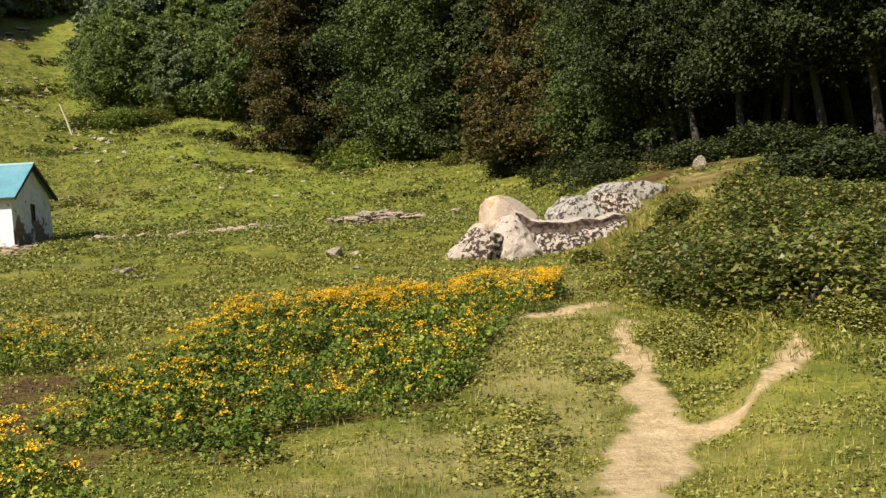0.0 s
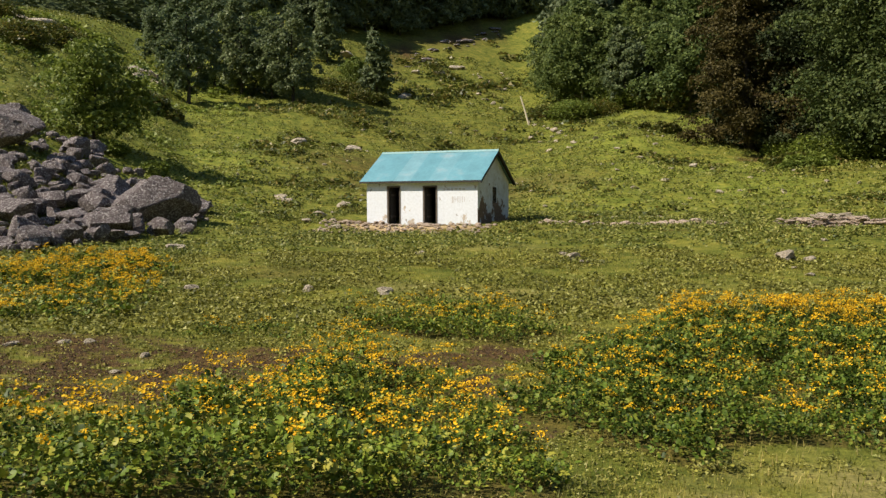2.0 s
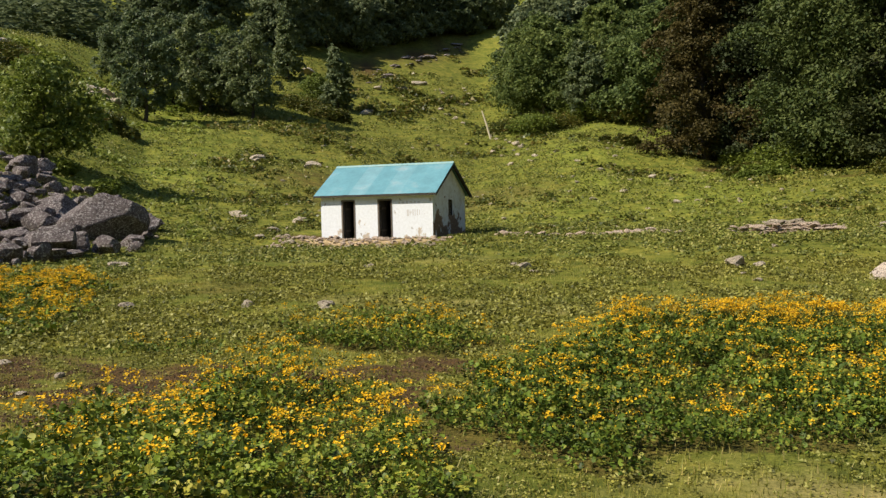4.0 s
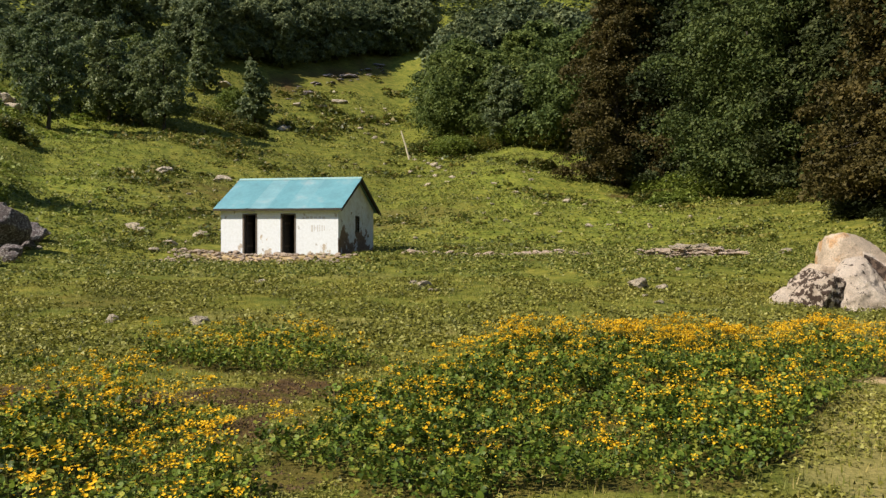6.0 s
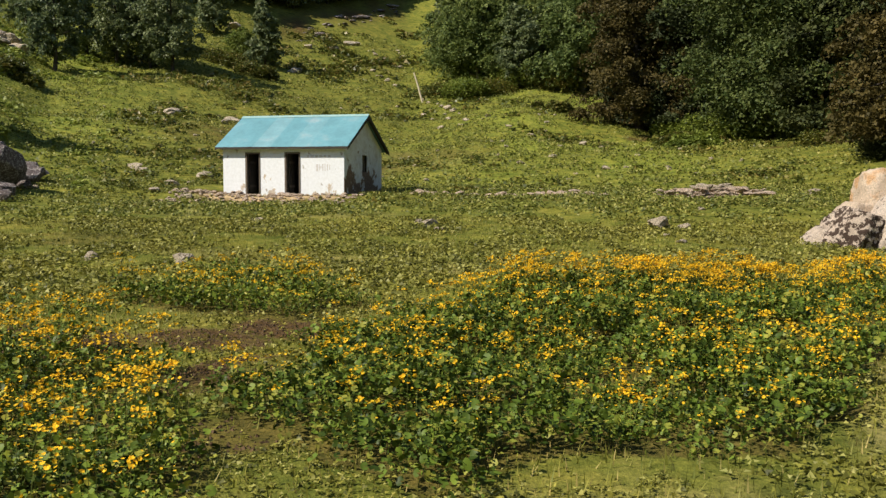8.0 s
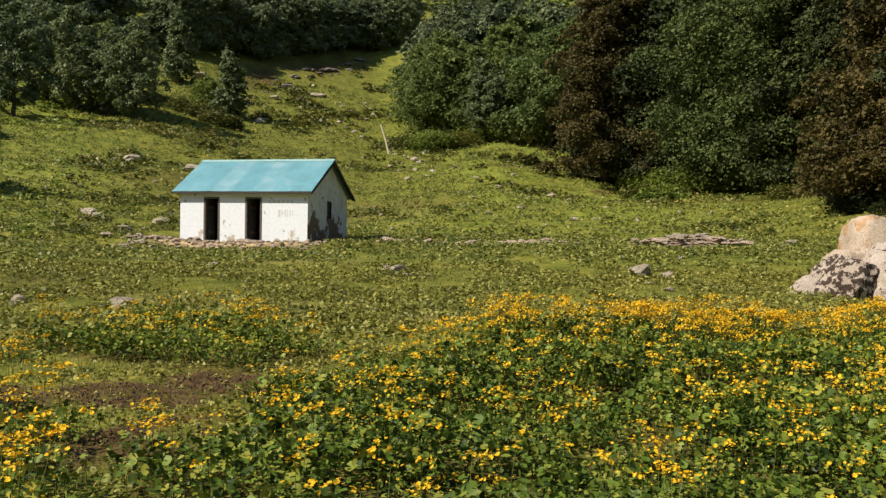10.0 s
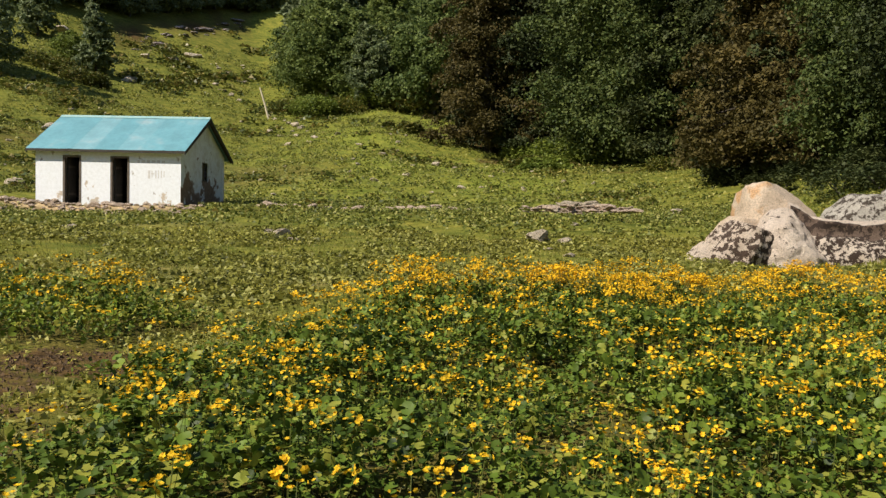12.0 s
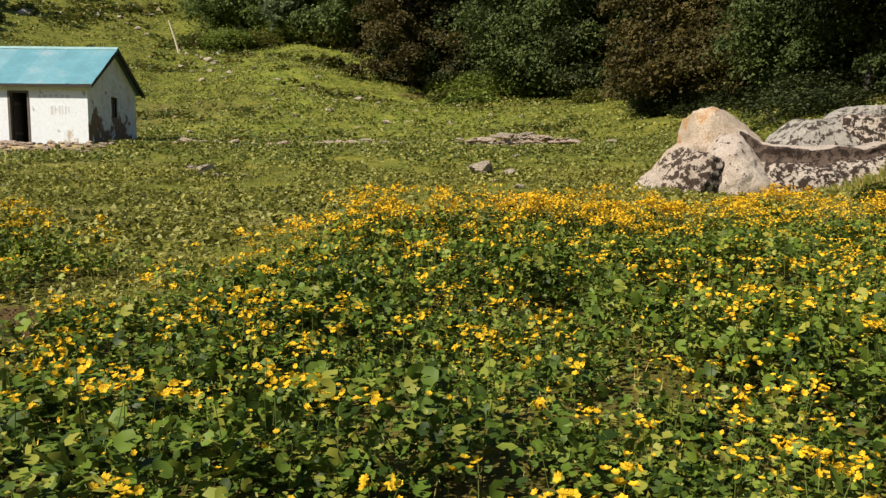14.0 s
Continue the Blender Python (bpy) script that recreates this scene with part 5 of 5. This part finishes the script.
def stems(a, b, width):
    """Thin stalks from a to b, each a three-sided sliver."""
    n = len(a)
    ang = rng.uniform(0, 6.28, n)
    v = np.zeros((n, 6, 3))
    for k in range(3):
        o = np.stack([np.cos(ang + 2.1 * k), np.sin(ang + 2.1 * k), 0 * ang], -1) * width
        v[:, k], v[:, 3 + k] = a + o, b + 0.6 * o
    f = np.array([(0, 1, 4, 3), (1, 2, 5, 4), (2, 0, 3, 5)])
    return v.reshape(-1, 3), (f[None] + (np.arange(n) * 6)[:, None, None]).reshape(-1, 4)


def flower_patch(label, poly, plants, per, leaf, tall, heads, seed, blossom=0.028, rim_gain=1.0, crest=(), shape=None):
    p = np.array(poly)
    lo, hi = p.min(0) - 0.7, p.max(0) + 0.7
    area = (hi - lo).prod()
    n = int(plants * area)
    x, y = rng.uniform(lo[0], hi[0], n), rng.uniform(lo[1], hi[1], n)
    keep = inside(x, y, poly, 0.42, seed)
    keep &= vnoise(x, y, 0.55, seed + 5) + 0.5 * vnoise(x, y, 0.22, seed + 6) > -0.78
    x, y = x[keep], y[keep]
    n = len(x)
    size = np.clip(0.72 + 0.55 * vnoise(x, y, 1.1, seed + 7) + 0.38 * vnoise(x, y, 0.4, seed + 8), 0.25, 1.3)
    near = np.full(n, 99.0)
    for (x0, y0), (x1, y1) in zip(crest, crest[1:]):
        t = np.clip(((x - x0) * (x1 - x0) + (y - y0) * (y1 - y0)) / ((x1 - x0) ** 2 + (y1 - y0) ** 2), 0, 1)
        near = np.minimum(near, np.hypot(x - x0 - t * (x1 - x0), y - y0 - t * (y1 - y0)))
    top_rim = np.exp(-(near / 0.65) ** 2)
    size = np.minimum(size + 0.22 * top_rim, 1.35)
    z = ground_z(x, y)
    ctr = np.array([p[:, 0].mean(), p[:, 1].mean()])
    org = np.array([ctr[0], ctr[1], gz(*ctr)])
    base = np.stack([x, y, z], -1) - org
    patch = thing("flower_patch", label, "flowers", "patches of yellow marsh flowers", "stuff", at=Matrix.Translation(org))
    k = np.repeat(np.arange(n), per)
    m = len(k)
    a, rad = rng.uniform(0, 6.28, m), rng.uniform(0.02, 0.24, m)
    hgt = tall * size[k] * rng.uniform(0.2, 0.85, m) * (1 - 0.9 * rad)
    tip = base[k] + np.stack([rad * np.cos(a), rad * np.sin(a), hgt], -1)
    tilt = rng.normal(0, 1.0, m)
    v, f = scatter(KIDNEY, KIDNEY_F, tip, turns(m, tilt), leaf * (0.38 + 1.1 * rng.uniform(0, 1, m) ** 2.2) * (0.7 + 0.35 * size[k]))
    part("leaves", mesh_np("leaves", v, f, M_LEAF_MARSH, True), patch, "glossy round green leaves", "stuff")
    rich = vnoise(x, y, 1.7, seed + 20) * 0.3 + vnoise(x, y, 0.5, seed + 21) * 0.6
    rim = 1 + rim_gain * (top_rim if crest else np.clip((y - hi[1] + 0.42 * (hi[1] - lo[1])) / 3.0, 0, 1))
    thin = np.clip(0.55 + 0.45 * (y - 11.5) / 5 + 0.35 * np.clip(-3 - x, 0, 1.5), 0.5, 1.1)     # fewer flowers at the trampled near side
    st = rng.poisson(np.clip(heads * thin * rim * (1 + 1.5 * rich), 0.02, 9))
    k = np.repeat(np.arange(n), st)
    m = len(k)
    a, rad = rng.uniform(0, 6.28, m), rng.uniform(0.0, 0.16, m)
    top = base[k] + np.stack([rad * np.cos(a), rad * np.sin(a), tall * (0.5 + 0.52 * size[k]) * rng.uniform(0.8, 1.25, m)], -1)
    stem_pairs = [stems(base[k] * 1.0, top, 0.0025)]
    b = rng.integers(5, 15, m)
    j = np.repeat(np.arange(m), b)
    off = rng.normal(0, 1, (len(j), 3)) * np.array([0.034, 0.034, 0.014])
    head = top[j] + off
    v, f = scatter(*(shape or (PETALS, PETALS_F)), head, turns(len(j), rng.normal(0, 0.75, len(j))), blossom * rng.uniform(0.7, 1.25, len(j)))
    # single small blossoms and buds among the leaves
    q = rng.choice(n, int(n * 0.8))
    a, rad = rng.uniform(0, 6.28, len(q)), rng.uniform(0.0, 0.22, len(q))
    bud = base[q] + np.stack([rad * np.cos(a), rad * np.sin(a), tall * (0.35 + 0.5 * size[q]) * rng.uniform(0.75, 1.15, len(q))], -1)
    v2, f2 = scatter(*(shape or (PETALS, PETALS_F)), bud, turns(len(q), rng.normal(0, 0.9, len(q))), blossom * rng.uniform(0.45, 1.0, len(q)))
    v, f = joined([(v, f), (v2, f2)])
    part("blossoms", mesh_np("blossoms", v, f, M_PETAL), patch, "clustered golden yellow blossoms", "stuff")
    v, f = joined(stem_pairs)
    part("stalks", mesh_np("stalks", v, f, M_STEM), patch, "", "stuff")


flower_patch("dense patch of golden flowers over round green leaves", PATCH_A, 36, 34, 0.058, 0.49, 0.42, 100, 0.026, rim_gain=11.0, crest=PATCH_A[8:14])
flower_patch("dense patch of golden flowers beside bare soil", PATCH_B, 36, 34, 0.056, 0.64, 0.62, 140, 0.026, rim_gain=0.3, crest=PATCH_B[2:6])
flower_patch("low patch of yellow flowers in the meadow", PATCH_C, 28, 24, 0.062, 0.50, 0.5, 180)
flower_patch("thin strip of yellow flowers along bare soil", PATCH_E, 14, 16, 0.06, 0.30, 0.4, 200)
flower_patch("wide yellow flower patch below the scree", PATCH_D, 10, 10, 0.12, 0.45, 2.4, 220, 0.046, shape=(DIAMOND, DIAMOND_F))

# ---- turf ----
def turf():
    """Low weeds and blades all over the meadow, thinner and coarser with distance; none on the trail."""
    pairs, far = [], []
    for r0, r1, dens, size, per in ((0.8, 9, 290, 0.026, 4), (9, 17, 210, 0.040, 4), (17, 30, 105, 0.062, 4), (30, 52, 42, 0.090, 4), (52, 130, 7.0, 0.15, 4), (130, 190, 2.4, 0.24, 4)):
        n = int(dens * math.pi * (r1 * r1 - r0 * r0) * 100 / 360)
        b, d = np.radians(rng.uniform(-66, 34, n)), np.sqrt(rng.uniform(r0 * r0, r1 * r1, n))
        x, y = d * np.sin(b), 3 + d * np.cos(b)
        keep = (trail_mask(x, y) < rng.uniform(-0.12, 0.03, n)) & (dryness(x, y) < rng.uniform(0.2, 1.3, n)) & (bare_soil(x, y) < rng.uniform(0.05, 0.7, n))
        keep &= 0.6 * vnoise(x, y, 1.9, 71) + 0.5 * vnoise(x, y, 0.75, 73) + 0.5 * vnoise(x, y, 0.3 + d.mean() * 0.008, 72) > rng.uniform(-0.55, 0.35, n)
        keep &= ~((x > -29.5) & (x < -21) & (y > 37.5) & (y < 45))
        x, y = x[keep], y[keep]
        k = np.repeat(np.arange(len(x)), per)
        m = len(k)
        off = rng.normal(0, 1, (m, 2)) * size * 0.9
        px, py = x[k] + off[:, 0], y[k] + off[:, 1]
        where = np.stack([px, py, ground_z(px, py) + size * rng.uniform(0.1, 2.0, m)], -1)
        v, f = scatter(TRI, TRI_F, where, turns(m, rng.normal(0, 1.0, m)), size * rng.uniform(0.6, 1.7, m))
        (pairs if r0 < 30 else far).append((v, f))
    v, f = joined(far)
    tagged(new("far_turf", mesh_np("far_turf", v, f, M_WEED_FAR)), "rough green growth over the far meadow", "weeds", kind="stuff")
    v, f = joined(pairs)
    tagged(new("turf_weeds", mesh_np("turf_weeds", v, f, M_WEED)), "low leafy weeds in the meadow turf", "weeds", kind="stuff")
    pairs = []
    for r0, r1, dens, hgt in ((0.8, 8, 420, 0.07), (8, 16, 170, 0.09), (16, 30, 150, 0.08)):
        n = int(dens * math.pi * (r1 * r1 - r0 * r0) * 100 / 360)
        b, d = np.radians(rng.uniform(-66, 34, n)), np.sqrt(rng.uniform(r0 * r0, r1 * r1, n))
        x, y = d * np.sin(b), 3 + d * np.cos(b)
        keep = (trail_mask(x, y) < rng.uniform(-0.1, 0.03, n)) & (bare_soil(x, y) < rng.uniform(0.1, 0.8, n)) & (dryness(x, y) < rng.uniform(0.3, 1.4, n))
        x, y = x[keep], y[keep]
        n = len(x)
        blade = np.array([(-0.06, 0, 0), (0.06, 0, 0), (0, 0.25, 1.0)])
        v, f = scatter(blade, np.array([(0, 1, 2)]), np.stack([x, y, ground_z(x, y) - 0.005], -1), turns(n, rng.uniform(-0.6, 0.6, n)), hgt * rng.uniform(0.5, 1.4, n))
        pairs.append((v, f))
    v, f = joined(pairs)
    tagged(new("grass", mesh_np("grass", v, f, M_BLADE)), "short yellowish green meadow grass", "grass", kind="stuff")


turf()


def clods():
    """Crumbs of turned earth and small seedlings on the bare soil among the flower patches."""
    n = 60000
    x, y = rng.uniform(-18, -4, n), rng.uniform(7.5, 17, n)
    keep = (bare_soil(x, y) > rng.uniform(0.2, 0.9, n))
    for poly, seed in ((PATCH_A, 100), (PATCH_B, 140), (PATCH_C, 180)):
        keep &= ~inside(x, y, poly, 0.42, seed)
    x, y = x[keep], y[keep]
    n = len(x)
    lump = np.array([(-0.5, -0.4, -0.1), (0.5, -0.35, -0.1), (0.05, 0.5, -0.1), (0.02, 0.0, 0.45)])
    lump_f = np.array([(0, 1, 3), (1, 2, 3), (2, 0, 3)])
    size = 0.022 + 0.035 * rng.uniform(0, 1, n) ** 3
    v, f = scatter(lump, lump_f, np.stack([x, y, ground_z(x, y) + 0.002], -1), turns(n, rng.normal(0, 0.3, n)), size)
    tagged(new("soil_clods", mesh_np("soil_clods", v, f, M_CLOD)), "crumbled dark brown clods on bare soil", "soil", kind="stuff")
    q = rng.choice(n, n // 14)
    k = np.repeat(q, 5)
    m = len(k)
    px, py = x[k] + rng.normal(0, 0.03, m), y[k] + rng.normal(0, 0.03, m)
    v, f = scatter(TRI, TRI_F, np.stack([px, py, ground_z(px, py) + rng.uniform(0.005, 0.05, m)], -1), turns(m, rng.normal(0, 0.9, m)), rng.uniform(0.02, 0.05, m))
    tagged(new("seedlings", mesh_np("seedlings", v, f, M_WEED)), "small green seedlings on bare soil", "weeds", kind="stuff")


clods()


def tussocks():
    """Coarse tufts on the far slopes."""
    n = 7400
    b, d = rng.uniform(-62, -3, n), 36 + 172 * rng.uniform(0, 1, n) ** 0.85
    x, y = d * np.sin(np.radians(b)), 3 + d * np.cos(np.radians(b))
    keep = (vnoise(x, y, 9, 91) + 0.8 * vnoise(x, y, 2.2, 92) > rng.uniform(-0.1, 0.6, n)) & ~((x > -30.5) & (x < -20) & (y > 35) & (y < 46)) & ((b > -48) | (d > 66)) & (d < np.interp(b, [-38, -36, -28, -26, -24, -15, -9, -3], [150, 176, 216, 150, 132, 100, 94, 80]))
    x, y = x[keep], y[keep]
    per = 34
    k = np.repeat(np.arange(len(x)), per)
    m = len(k)
    r = (np.hypot(x, y) / 80 * rng.uniform(0.22, 0.80, len(x)))[k]
    q = rng.normal(size=(m, 3))
    q /= np.linalg.norm(q, axis=1)[:, None]
    px, py = x[k] + q[:, 0] * r * 1.2, y[k] + q[:, 1] * r
    where = np.stack([px, py, ground_z(px, py) + np.abs(q[:, 2]) * r * 0.7], -1)
    west = np.degrees(np.arctan2(where[:, 0], where[:, 1] - 3)) < -46
    for name, pick, mat, label in (("slope_ferns", west, M_FERN, "fresh green ferns over the slope by the scree"), ("tussocks", ~west, M_BUSH, "coarse dark green tufts dotted over the slope")):
        q = int(pick.sum())
        v, f = scatter(TRI, TRI_F, where[pick], turns(q, rng.normal(0, 0.8, q)), (r * rng.uniform(0.35, 0.75, m))[pick])
        tagged(new(name, mesh_np(name, v, f, mat)), label, "tufts", kind="stuff")


tussocks()

# ---- rubble, wall remains, pole ----
def hut_xy(x, y):
    p = HUT @ Vector((x, y, 0))
    return p.x, p.y


stone_row("stone_plinth", "tumbled stone plinth along the hut's front", [hut_xy(-2.2 + 9.8 * i / 289, -0.35 - 2.4 * ((i * 7) % 11) / 10) for i in range(290)], 0.165, M_ROCK_WARM, seed=3)
stone_row("ruined_wall", "low ruined drystone wall in the meadow", line(polar(-10.8, 40.2), polar(-5.0, 38.8), 40), 0.25, M_ROCK_WARM, seed=4, courses=5, flat=0.5)
stone_row("ruined_wall", "weathered rubble heap behind the ruined wall", line(polar(-9.4, 40.6), polar(-6.4, 40.2), 26), 0.32, M_ROCK_MID, seed=5, courses=3)
stone_row("stone_row", "flat stones of an old footing in the grass", line(polar(-26.3, 42.2), polar(-14.6, 40.8), 76), 0.26, M_ROCK_WARM, seed=6)
stone_row("stone_row", "line of half-buried stones in the grass", line(polar(-21.5, 46), polar(-18.0, 47), 14), 0.26, seed=8)


stone_row("stone_row", "pale stones along the path up the far slope", line(polar(-30.5, 174), polar(-28.7, 165), 26), 0.42, M_ROCK_MID, seed=9)
stone_row("stone_row", "pale stones higher on the far slope", line(polar(-28.8, 182), polar(-28.5, 174), 8), 0.40, M_ROCK_MID, seed=10)
stone_row("stone_row", "broken stones on the slope behind the hut", line(polar(-27.0, 131), polar(-24.6, 122), 16), 0.55, M_ROCK_MID, seed=11)


def leaning_pole():
    x, y = polar(-26.95, 130)
    v, f = tube([(0, 0, -0.5), (-0.7, 0, 1.9), (-1.5, 0, 4.2)], [0.17, 0.15, 0.11], 8)
    ob = new("leaning_pole", mesh_np("leaning_pole", v, f, M_POLE, True))
    ob.matrix_basis = pose(x, y, gz(x, y) + 0.3)
    tagged(ob, "bleached leaning wooden pole on the far slope", "pole")


leaning_pole()
